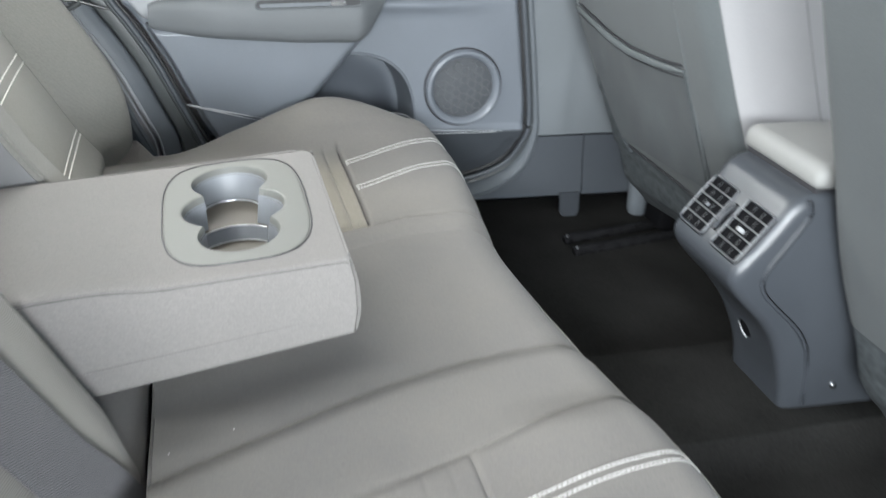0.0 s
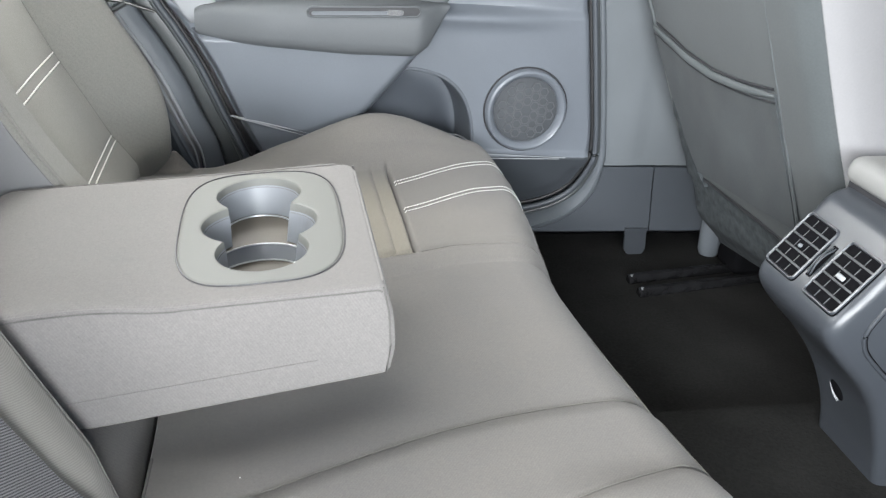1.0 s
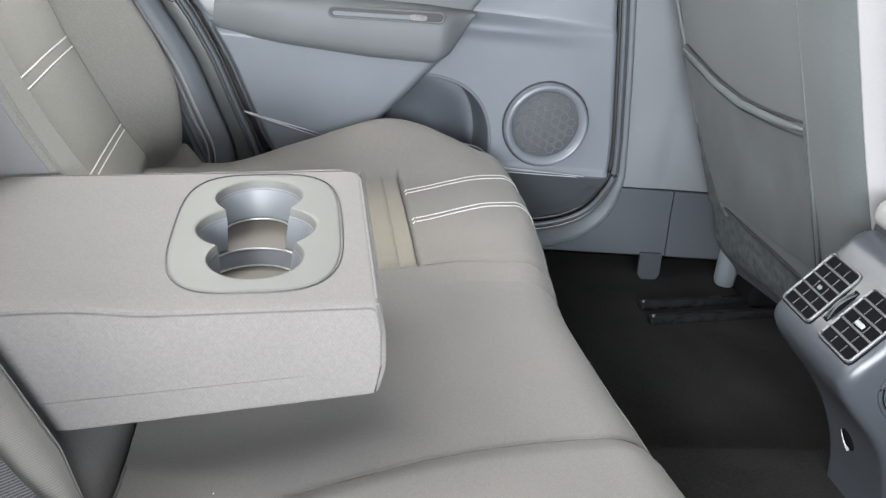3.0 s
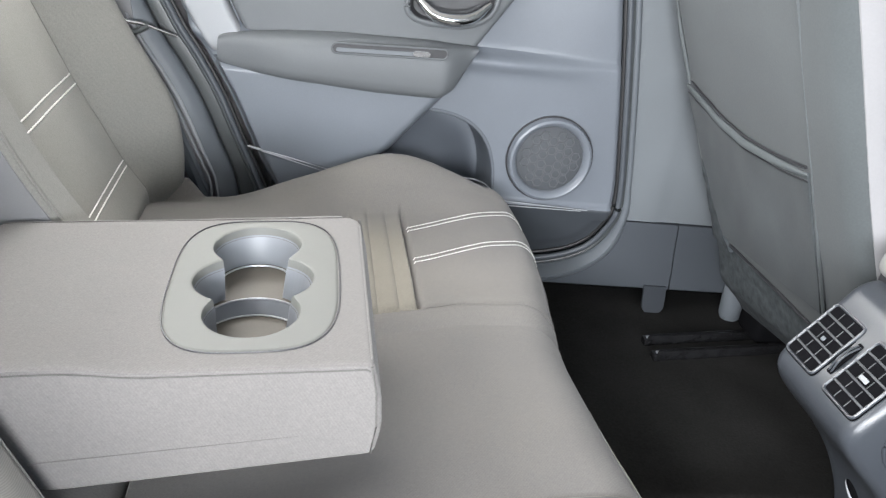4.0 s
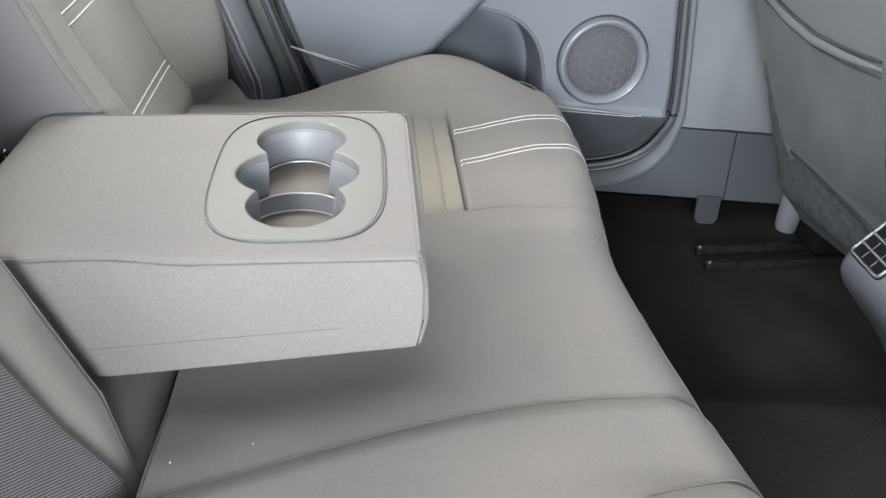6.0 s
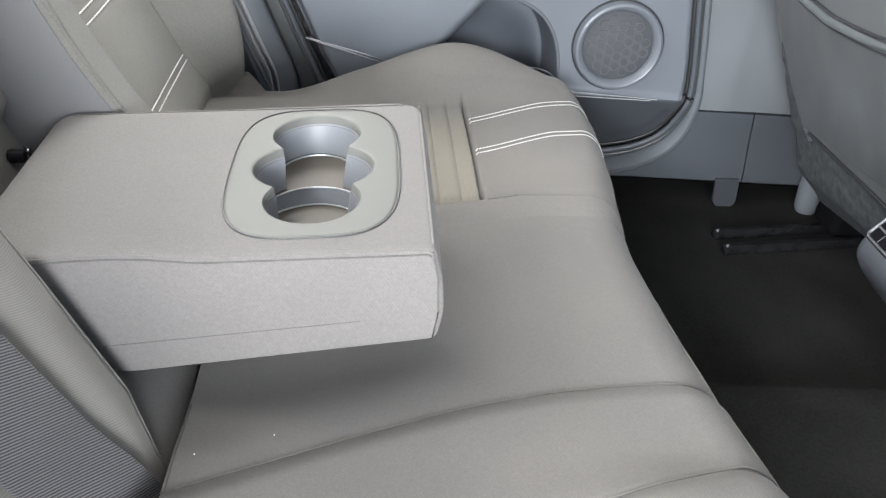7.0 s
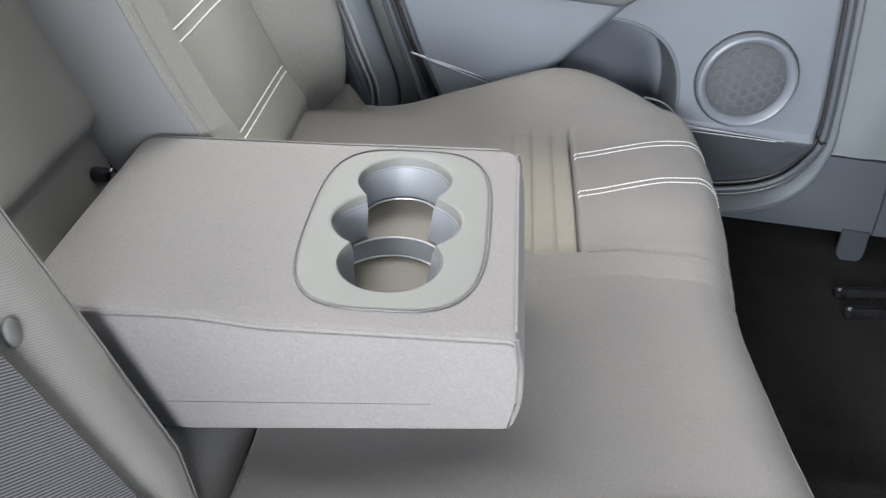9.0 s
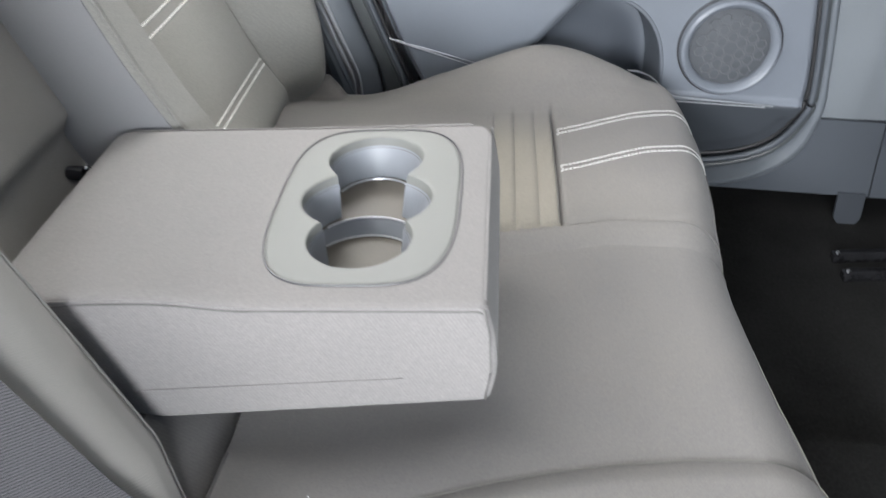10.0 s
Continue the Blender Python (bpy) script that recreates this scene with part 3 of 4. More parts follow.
def leaned(verts):
    """The armrest's plate and wells lie in its sloping top."""
    return [Vector((p[0], p[1], p[2] + 0.001 + SLOPE * p[0])) for p in verts]


def ring(radii, z, scale=1.0, grow=0.0, dy=0.0):
    return [(CX + (r * scale + grow) * math.cos(t), CY + dy + (r * scale + grow) * math.sin(t), z) for r, t in zip(radii, TH)]


def rounded_polygon(corners, radii, seg=6):
    """Points of a polygon in the plane with rounded corners."""
    out = []
    n = len(corners)
    for i in range(n):
        a, b, c = (Vector(corners[(i + k) % n]) for k in (-1, 0, 1))
        r = radii[i]
        da, dc = (a - b).normalized(), (c - b).normalized()
        p, q = b + da * r, b + dc * r
        for k in range(seg + 1):
            t = k / seg
            out.append((1 - t) ** 2 * p + 2 * t * (1 - t) * b + t * t * q)
    return out


def arm_section(inset, y):
    hump = 0.006 * sstep(0.06, 0.12, -y)
    corners = [(0.003, 0.3113), (0.0115, 0.285), (0.0148, 0.255), (0.0108, 0.230), (-0.236, 0.185), (-0.338, 0.245), (-0.345, 0.278), (-0.25, 0.2872 + hump), (-0.205, 0.2915 + hump), (-0.165, 0.2953)]
    pts = rounded_polygon(corners, [0.005, 0.01, 0.01, 0.006, 0.025, 0.02, 0.03, 0.02, 0.02, 0.02], 6)
    mid = Vector((-0.15, 0.25))
    res = []
    for p in pts:
        d = (p - mid)
        d.x -= sstep(-0.02, 0.0, p.x) * 0.020 * (1 - math.sqrt(max(0, 1 - max(0, (y - 0.1085) / 0.0201) ** 2)))
        k = Vector((d.x - math.copysign(min(abs(d.x), inset), d.x), d.y - math.copysign(min(abs(d.y), inset), d.y)))
        res.append((mid.x + k.x, y, mid.y + k.y))
    return res


stations = [(-0.1285, 0.0045), (-0.1281, 0.0026), (-0.1272, 0.001), (-0.1255, 0.0002), (-0.122, 0.0)] + [(q, 0.0) for q in spread(-0.10, 0.10, 12)] + [(0.108, 0.0), (0.113, 0.0), (0.118, 0.0), (0.1205, 0.0001), (0.123, 0.0004), (0.126, 0.002), (0.1278, 0.0045), (0.1285, 0.007)]
v, f = loft([arm_section(inset, y) for y, inset in stations])
body = raw_part("armrest_cover", v, f, M_ARM, arm)
radii = [plate_r(t, -0.004) for t in TH]
v, f = loft([ring(radii, 0.2350), ring(radii, 0.40)])
cutter = raw_part("cutter", leaned(v), f, M_ARM)
mod = body.modifiers.new("well", "BOOLEAN")
mod.operation, mod.solver, mod.object = "DIFFERENCE", "EXACT", cutter
bpy.context.view_layer.update()
done = bpy.data.meshes.new_from_object(body.evaluated_get(bpy.context.evaluated_depsgraph_get()))
body.modifiers.clear()
body.data = done
done.set_sharp_from_angle(angle=radians(38))
bpy.data.objects.remove(cutter)

zp = ARM_TOP + 0.0008
prad = [plate_r(t) for t in TH]
v, f = loft([ring(prad, ARM_TOP - 0.004, 1, -0.0045), ring(prad, ARM_TOP - 0.001, 1, 0.0), ring(prad, zp - 0.0006, 1, 0.0), ring(prad, zp, 1, -0.0010), ring(prad, zp + 0.0001, 1, -0.0024), ring(prad, zp + 0.0001, 1, -0.0045),
             [(CX + ((p * 0.5 + c * 0.5)) * math.cos(t), CY + ((p * 0.5 + c * 0.5)) * math.sin(t), zp + 0.0003) for p, c, t in zip(prad, CUP, TH)],
             ring(CUP, zp + 0.0001, 1, 0.0055), ring(CUP, zp + 0.0001, 1, 0.0035), ring(CUP, zp, 1, 0.0020), ring(CUP, zp - 0.0008, 1, 0.0008), ring(CUP, zp - 0.004, 1, 0.0), ring(CUP, zp - 0.009, 1, -0.0006), ring(CUP, zp - 0.009, 1, 0.003)], caps=False)
raw_part("cup_plate", leaned(v), f, M_PLATE, arm, "smooth pale grey plastic plate with a rounded outline")
v, f = tube([*[(CX + (p + 0.0016) * math.cos(t), CY + (p + 0.0016) * math.sin(t), ARM_TOP + 0.0004) for p, t in zip(prad, TH)], (CX + prad[0] + 0.0016, CY, ARM_TOP + 0.0002)], 0.0007, 6)
raw_part("plate_gap", leaned(v), f, M_DARK, arm)
Z_NEAR, Z_FAR = 0.2590, 0.2730
v, f = loft([ring(CUP, zp - 0.007, 1, 0.0), ring(CUP, zp - 0.0095, 1, -0.0018), ring(CUP_LOW, Z_NEAR, 1, -0.0008), ring(CUP_LOW, Z_NEAR, 1, 0.003), ring(CUP, zp - 0.007, 1, 0.002)], caps=False, loop=True)
raw_part("cup_liner", leaned(v), f, M_CUP, arm, "silvery grey plastic cup well liner")
v, f = loft([ring(CUP_LOW, Z_NEAR - 0.003, 1, 0.001), ring(CUP_LOW, Z_NEAR + 0.0005, 1, 0.001)])
raw_part("cup_floor", leaned(v), f, M_CUPFLOOR, arm, "beige floor of the cup holder")
# the shallower far cup stands as a step against the near one
RN, AX, AY = 0.046, -0.0895, -0.010
inner = [(p[0], p[1]) for p in ring(CUP_LOW, 0, 1, 0.0012)]
far_edge = sorted([p for p in inner if p[1] > 0.012 and math.hypot(p[0] - AX, p[1] - AY) > RN + 0.001], key=lambda p: math.atan2(p[1] - 0.012, p[0] - AX))
a0 = math.atan2(far_edge[0][1] - AY, far_edge[0][0] - AX)
a1 = math.atan2(far_edge[-1][1] - AY, far_edge[-1][0] - AX)
arc = [(AX + RN * math.cos(t), AY + RN * math.sin(t)) for t in spread(a1, a0, 26)]
loop_pts = far_edge + arc[1:-1]
v, f = loft([[(x, y, Z_NEAR) for x, y in loop_pts], [(x, y, Z_FAR) for x, y in loop_pts]])
raw_part("cup_step", leaned(v), f, M_CUPFLOOR, arm, "raised beige floor of the second cup holder")
v, f = loft([[(x, y - 0.0075, Z_NEAR) for x, y in arc], [(x, y - 0.0006, Z_FAR - 0.0004) for x, y in arc], [(x, y + 0.0004, Z_FAR - 0.0004) for x, y in arc], [(x, y + 0.0004, Z_NEAR) for x, y in arc]], closed=False, loop=True)
raw_part("cup_riser", leaned(v), f, M_CUP, arm)
# thin silver beads paint the highlights along the cup edges
for pts in ([(x, y - 0.0008, Z_FAR) for x, y in arc[2:-2]], [(x, y - 0.0085, Z_NEAR + 0.001) for x, y in arc[2:-2]], [(-0.0907 + 0.0325 * math.cos(t), 0.0635 + 0.0325 * math.sin(t), Z_FAR + 0.001) for t in spread(0.35, math.pi - 0.35, 24)]):
    v, f = tube(pts, 0.0009, 8)
    raw_part("glint_bead", leaned(v), f, M_SILVER, arm, "silver bead that draws the glint on the cup's edge")


v, f = tube([*ring(CUP, zp - 0.0092, 1, -0.0012), ring(CUP, zp - 0.0092, 1, -0.0012)[0]], 0.0004, 6)
raw_part("rim_groove", leaned(v), f, M_DARK_LINE, arm, "fine dark groove under the cup rim")


def arm_top_edge(y):
    pts = [(x, y, z + 0.0004) for x, y2, z in arm_section(0.0022, y) if z > 0.268 and x < 0.001]
    return sorted(pts, key=lambda p: p[0])


for y in (-0.1277, 0.1277):
    v, f = tube(arm_top_edge(y), 0.0010, 6)
    raw_part("piping", v, f, M_ARM, arm)
    if y < 0:
        v, f = tube([(p[0], p[1] * 1.0072, p[2] - 0.0026) for p in arm_top_edge(y)], 0.0007, 6)
        raw_part("seam", v, f, M_DARK_LINE, arm)
for y in (-0.1255, 0.1255):
    v, f = tube([(0.0025, y, 0.309), (0.0080, y, 0.287), (0.0110, y, 0.257), (0.0090, y, 0.234)], 0.0014, 6)
    raw_part("piping", v, f, M_ARM, arm)
v, f = tube([(-0.235 + 0.235 * t, -0.1290, 0.2135 + 0.040 * t) for t in spread(0, 0.8, 20)], lambda t: 0.0008 - 0.0006 * t, 6)
raw_part("seam", v, f, M_ARM, arm)
v, f = tube([(0.0016, -0.1286, 0.309), (0.0070, -0.1287, 0.287), (0.0098, -0.1287, 0.257), (0.0080, -0.1286, 0.232)], 0.0009, 6)
raw_part("seam", v, f, M_DARK_LINE, arm)
v, f = tube([(0.0022, y, 0.3098) for y in spread(-0.12, 0.106, 20)], 0.0012, 6)
raw_part("piping", v, f, M_ARM, arm)


# ---- far door ----
OUT = smoothed([(0.352, 0, 0.62), (0.385, 0, 0.47), (0.402, 0, 0.387), (0.422, 0, 0.28), (0.437, 0, 0.185), (0.430, 0, 0.14), (0.402, 0, 0.095), (0.338, 0, 0.07), (0.22, 0, 0.06), (0.05, 0, 0.06), (-0.058, 0, 0.09), (-0.102, 0, 0.16), (-0.132, 0, 0.22), (-0.166, 0, 0.295), (-0.198, 0, 0.35), (-0.230, 0, 0.40), (-0.312, 0, 0.56), (-0.345, 0, 0.62)], 170)


def outline_at(off, y, tuck=0.0):
    """The door's outline moved outwards by off; tuck: how far it follows the panel's foot outwards."""
    pts = []
    for i, p in enumerate(OUT):
        d = OUT[min(i + 1, len(OUT) - 1)] - OUT[max(i - 1, 0)]
        n = Vector((d.z, 0, -d.x)).normalized()
        n = n if n.dot(p - Vector((0.1, 0, 0.3))) > 0 else -n
        pts.append(Vector((p.x, y + tuck * 0.34 * max(0, 0.155 - p.z), p.z)) + n * off * (1 + 0.65 * sstep(0.2, 0.1, p.z)))
    return pts


def edge_distance(x, z):
    """How far a place lies inside the door's outline (minus: outside)."""
    best, sign = 9.0, 1
    for p, q in zip(OUT, OUT[1:]):
        d = q - p
        t = max(0, min(1, ((x - p.x) * d.x + (z - p.z) * d.z) / (d.x**2 + d.z**2)))
        ex, ez = x - p.x - t * d.x, z - p.z - t * d.z
        r = math.hypot(ex, ez)
        if r < best:
            best, sign = r, (1 if d.x * ez - d.z * ex < 0 else -1)
    return best * sign


def diagonal(z):
    return 0.136 + (z - 0.318) * 0.62 if z > 0.318 else 0.136 + (z - 0.318) * 0.78


def rear_edge(z):
    return float(np.interp(z, REAR_Z, REAR_X))


def front_edge(z):
    return float(np.interp(z, FRONT_EDGE_Z, FRONT_EDGE_X))


LOW = min(range(len(OUT)), key=lambda i: OUT[i].z)
FRONT_EDGE_Z, FRONT_EDGE_X = [p.z for p in OUT[:LOW + 1]][::-1], [p.x for p in OUT[:LOW + 1]][::-1]
REAR_Z, REAR_X = [p.z for p in OUT[LOW:]], [p.x for p in OUT[LOW:]]


def arch_radius(x, z):
    """One on the edge of the arched pocket, less inside it."""
    return ((max(0, x - 0.10) / 0.140) ** 3 + (max(0, z - 0.13) / 0.166) ** 3) ** (1 / 3)


def door_y(x, z):
    y = 0.564
    # soft shoulder ahead of the pad, broad and fading forwards
    fade = 1 - sstep(0.22, 0.39, x)
    y += 0.016 * sstep(0.380, 0.394, z) * (0.35 + 0.65 * fade)
    y -= 0.009 * bell(z - 0.375, 0.011) * fade
    # arched pocket behind the seat's end
    arch = arch_radius(x, z)
    y += 0.11 * (1 - sstep(0.93, 0.995, arch))
    # lower shelf edge under the speaker
    y -= 0.006 * sstep(0.168, 0.158, z) * sstep(0.2, 0.24, x)
    y += 0.36 * max(0, 0.155 - z)
    return y


door = thing("car_door", (0.1, 0.6, 0.06), "closed grey plastic rear car door panel with padded armrest", "car door")
def door_face(u, z):
    a, b = rear_edge(max(z, 0.14)) + 0.002, front_edge(max(z, 0.14)) + 0.0035
    x = a + (b - a) * u
    rim = min(x - a, b - x)
    y = door_y(x, z) + 0.005 * (1 - sstep(0, 0.007, rim)) * sstep(0.14, 0.17, z)
    if z < 0.14:
        e = edge_distance(x, z)
        y += 0.003 * sstep(0.02, 0.0, e) + 0.03 * sstep(-0.007, -0.022, e)
    return (x, y, z)


v, f = sheet(door_face, spread(0, 1, 170), sorted(set(spread(0.056, 0.14, 50) + spread(0.14, 0.62, 130))), (0, 0.05, 0))
panel = raw_part("door_panel", v, f, M_DOOR, door, "blue-grey grained plastic door panel")
# faces below the bin line take a darker tone than the panel
panel.data.materials.append(M_LOWER_DOOR)
for p in panel.data.polygons:
    c = p.center
    if c.z < 0.160 and c.x > 0.0:
        p.material_index = 1


# added sheet in the arched pocket, toned darker than the door, swelling towards its middle
def arch_face(s, t):
    x, z = 0.10 + 0.140 * s * math.cos(min(t, math.pi / 2)) ** (2 / 3), 0.13 + 0.166 * s * math.sin(min(t, math.pi / 2)) ** (2 / 3)
    x -= 0.08 * max(0, t - math.pi / 2)
    lip = sstep(0.985, 1.0, s)
    y = 0.564 + 0.36 * max(0, 0.155 - z) - 0.0010 * lip + 0.003 * sstep(1.018, 1.03, s)
    return (x, y + (1 - lip) * (0.090 * sstep(0.995, 0.93, s) - 0.076 * (1 - sstep(0.42, 0.90, s))), z)


v, f = sheet(arch_face, spread(0.02, 0.90, 24) + spread(0.91, 1.03, 19), spread(0.0, math.pi / 2 - 0.0001, 60) + spread(math.pi / 2, math.pi / 2 + 1, 8), (0, 0.01, 0))
raw_part("arch_sheet", v, f, M_ARCH, door, "darker grey arched pocket in the door panel")


def upper_face(u, w):
    z = 0.385 + 0.235 * w
    a, b = rear_edge(z) + 0.075, diagonal(z) - 0.0015
    x = a + (b - a) * u
    d = min(b - x, x - a)
    return (x, 0.562 + 0.010 * (1 - math.sqrt(max(0, 1 - max(0, 1 - d / 0.010) ** 2))), z)


us = sorted(set(spread(0, 1, 30) + spread(0, 0.05, 8) + spread(0.95, 1, 8)))
v, f = sheet(upper_face, us, spread(0, 1, 40), (0, 0.03, 0))
raw_part("upper_panel", v, f, M_PAD, door, "mid-grey upper door panel")


def shoulder_face(u, w):
    z = 0.352 + 0.268 * w
    a, b = rear_edge(z) + 0.010, rear_edge(z) + 0.0715
    x = a + (b - a) * u
    d = min(b - x, x - a)
    return (x, 0.553 + 0.012 * (1 - math.sqrt(max(0, 1 - max(0, 1 - d / 0.008) ** 2))) + 0.006 * (1 - sstep(0.352, 0.360, z)), z)


v, f = sheet(shoulder_face, spread(0, 1, 24), spread(0, 1, 50), (0, 0.03, 0))
raw_part("window_shoulder", v, f, M_SHOULDER, door, "pale grey trim strip at the window's rear edge")


def lower_face(u, w):
    z = 0.10 + 0.245 * w
    xl, xr = rear_edge(z) + 0.006, diagonal(z) + 0.004
    x = xl + (xr - xl) * u
    d = xr - x
    y = 0.533 + 0.035 * (1 - math.sqrt(max(0, 1 - max(0, 1 - d / 0.024) ** 2))) + 0.028 * (max(0, 0.345 - z) / 0.245) ** 2
    y += 0.004 * sstep(0.222 - 0.19 * (x + 0.137), 0.216 - 0.19 * (x + 0.137), z)
    y += 0.024 * (1 - sstep(0, 0.014, x - xl)) + 0.012 * sstep(0.335, 0.345, z)
    return (x, y, z)


us = [1 - (1 - q) ** 1.6 for q in spread(0, 1, 90)]
us = sorted(set(us + spread(0, 0.06, 10)))
v, f = sheet(lower_face, us, spread(0, 1, 90), (0, 0.03, 0))
raw_part("lower_panel", v, f, M_DOOR, door, "bulging blue-grey lower door panel")
# silver tubes paint the highlight running along the panel's crease
for z0, fall, r in ((0.2225, 0.225, 0.0013), (0.2212, 0.262, 0.0009)):
    v, f = tube([(x, 0.5415, z0 - fall * (x + 0.126)) for x in spread(-0.134, 0.0, 20)], lambda t: 0.0003 + r * math.sin(math.pi * min(1, t * 1.2 + 0.1)), 6)
    raw_part("crease", v, f, M_SILVER, door, "thin crease, its highlight drawn in silver")
v, f = tube([(x, 0.551, z) for x, _, z in smoothed([(0.19, 0, 0.198), (0.205, 0, 0.1975), (0.222, 0, 0.192), (0.239, 0, 0.179), (0.256, 0, 0.167), (0.30, 0, 0.1640), (0.396, 0, 0.1605)], 50)], lambda t: 0.0015 - 0.0008 * t, 6)
raw_part("crease", v, f, M_SHOULDER, door, "pale lip of the door bin")
v, f = tube([(x, 0.551, 0.1585) for x in spread(0.25, 0.385, 20)], 0.0008, 6)
raw_part("crease", v, f, M_SHOULDER, door)

# padded armrest of the door
rings = []
for i in range(61):
    u = i / 60
    x = -0.178 + 0.358 * u
    zt = float(np.interp(u, (0, 0.02, 0.06, 0.12, 0.25, 0.45, 0.8, 1.0), (0.374, 0.3785, 0.3815, 0.385, 0.391, 0.396, 0.399, 0.397)))
    zb = float(np.interp(u, (0, 0.02, 0.05, 0.1, 0.3, 0.6, 0.86, 0.92, 0.97, 1.0), (0.343, 0.338, 0.3355, 0.333, 0.328, 0.322, 0.322, 0.337, 0.370, 0.392)))
    zt = max(zt, zb + 0.004)
    bulge = 0.044 * (0.45 + 0.55 * sstep(0, 0.30, u)) * (1 - 0.65 * sstep(0.86, 1.0, u))
    zc, h = (zt + zb) / 2, (zt - zb) / 2
    sec = []
    for j in range(24):
        a = 2 * math.pi * j / 24
        cc, ss = math.cos(a), math.sin(a)
        sec.append((x, 0.556 - bulge * math.copysign(abs(cc) ** 0.42, cc) * (1 if cc > 0 else 0.2), zc + h * math.copysign(abs(ss) ** 0.62, ss)))
    rings.append(sec)
v, f = loft(rings)
pad = raw_part("armrest_pad", v, f, M_PAD, door, "dark grey padded door armrest")


def rounded_slot(x0, x1, z0, z1, y, slope=0.0, seg=10):
    r = (z1 - z0) / 2
    pts = [(x1 - r + r * math.cos(t), z0 + r + r * math.sin(t)) for t in spread(-math.pi / 2, math.pi / 2, seg)]
    pts += [(x0 + r + r * math.cos(t), z0 + r + r * math.sin(t)) for t in spread(math.pi / 2, 1.5 * math.pi, seg)]
    return [(x, y, z + slope * (x - x0)) for x, z in pts]


slot = rounded_slot(-0.026, 0.132, 0.3770, 0.3910, 0.5115, 0.045)
v, f = loft([[(x, y + 0.012, z) for x, y, z in slot], slot])
bezel = raw_part("switch_bezel", v, f, M_DARK, pad, "dark slot for the window switch")
v, f = tube(slot + slot[:1], 0.0014, 6)
raw_part("bezel_rim", v, f, M_PAD, pad)
slot = rounded_slot(-0.020, 0.088, 0.3798, 0.3852, 0.5100, 0.045)
v, f = loft([[(x, y + 0.012, z) for x, y, z in slot], slot])
raw_part("pull_bar", v, f, M_LIP, pad, "grey strip in the armrest slot")
slot = rounded_slot(0.084, 0.108, 0.3845, 0.3920, 0.5085, 0.03)
v, f = loft([[(x, y + 0.012, z) for x, y, z in slot], slot])
raw_part("window_switch", v, f, M_CHROME, pad, "small bright window switch")

# inner handle in its bowl
hx, hz = 0.136, 0.463
bowl = [(hx + 0.062 * math.copysign(abs(math.cos(t)) ** 0.7, math.cos(t)) + 0.012 * math.sin(t), 0.553, hz + 0.040 * math.copysign(abs(math.sin(t)) ** 0.7, math.sin(t))) for t in spread(0, 2 * math.pi, 49)[:-1]]
v, f = loft([[(hx + (x - hx) * k, y + dy, hz + (z - hz) * k) for x, y, z in bowl] for k, dy in ((1.0, 0.008), (1.0, 0.0), (0.93, -0.003), (0.88, 0.0), (0.85, 0.007), (0.5, 0.008), (0.02, 0.008))], caps=False)
handle = raw_part("handle_bowl", v, f, M_DARK, door, "dark bowl round the inner door handle")
v, f = tube([(x, 0.550, z) for x, _, z in bowl + bowl[:1]], 0.004, 8)
raw_part("handle_rim", v, f, M_PAD, handle)
v, f = tube(smoothed([(hx - 0.05, 0.549, hz - 0.006), (hx - 0.02, 0.536, hz - 0.026), (hx + 0.02, 0.536, hz - 0.024), (hx + 0.05, 0.547, hz - 0.004)], 30), lambda t: 0.007 + 0.008 * math.sin(math.pi * t), 14, 0.7)
raw_part("handle_lever", v, f, M_CHROME, handle, "polished chrome pull lever")

# loudspeaker
SX, SZ, SY = 0.3205, 0.237, 0.556


def lathe(profile, x, z, seg=72):
    """Turn (radius, y) pairs round the axis along y."""
    return loft([[(x + r * math.cos(a), y, z + r * math.sin(a)) for r, y in profile] for a in [2 * math.pi * i / seg for i in range(seg)]], closed=False, loop=True)


v, f = lathe([(0.0670, 0.568), (0.0660, 0.556), (0.0642, 0.5515), (0.0610, 0.5500), (0.0572, 0.5515), (0.0534, 0.5570), (0.0524, 0.560), (0.0524, 0.568)], SX, SZ)
speaker = raw_part("speaker_ring", v, f, M_DOOR, door, "satin grey ring round the loudspeaker")
v, f = lathe([(0.0530, 0.562), (0.04, 0.5585), (0.02, 0.557), (0.0004, 0.5565)], SX, SZ, 48)
raw_part("speaker_grille", v, f, M_GRILLE, speaker, "dark woven loudspeaker grille")
R = 0.0078
hexagon = None
for q in range(-6, 7):
    for r in range(-6, 7):
        cx, cz = R * 1.5 * 1.12 * q, R * math.sqrt(3) * 1.12 * (r + q / 2)
        d = math.hypot(cx, cz)
        if not 0.012 < d < 0.0450:
            continue
        if hexagon is None:
            rings = [[(rr * math.cos(math.pi / 3 * k), yy, rr * math.sin(math.pi / 3 * k)) for k in range(6)] for rr, yy in ((R * 1.04, 0.001), (R * 1.0, -0.0004), (R * 0.84, -0.0004), (R * 0.80, 0.001))]
            v, f = loft(rings, caps=False)
            hexagon = mesh_of("hexagon", v, f, M_HEX, False)
        ob = under(new("hexagon", hexagon), speaker)
        ob.location = (SX + cx, 0.5565 + 0.0025 * (d / 0.055) ** 2, SZ + cz)

v, f = lathe([(0.0688, 0.5668), (0.0688, 0.5608), (0.0668, 0.5608), (0.0668, 0.5668)], SX, SZ)
raw_part("speaker_gap", v, f, M_DARK, speaker)

# seals round the doorway
v, f = tube(outline_at(0.0042, 0.563, 1.0), 0.0030, 10)
raw_part("seal", v, f, M_RUBBER, door, "black rubber door seal")

body_trim = thing("doorway_seal", (0.4, 0.57, 0.1), "black and grey rubber sealing strips round the doorway", "seal", kind="structure")
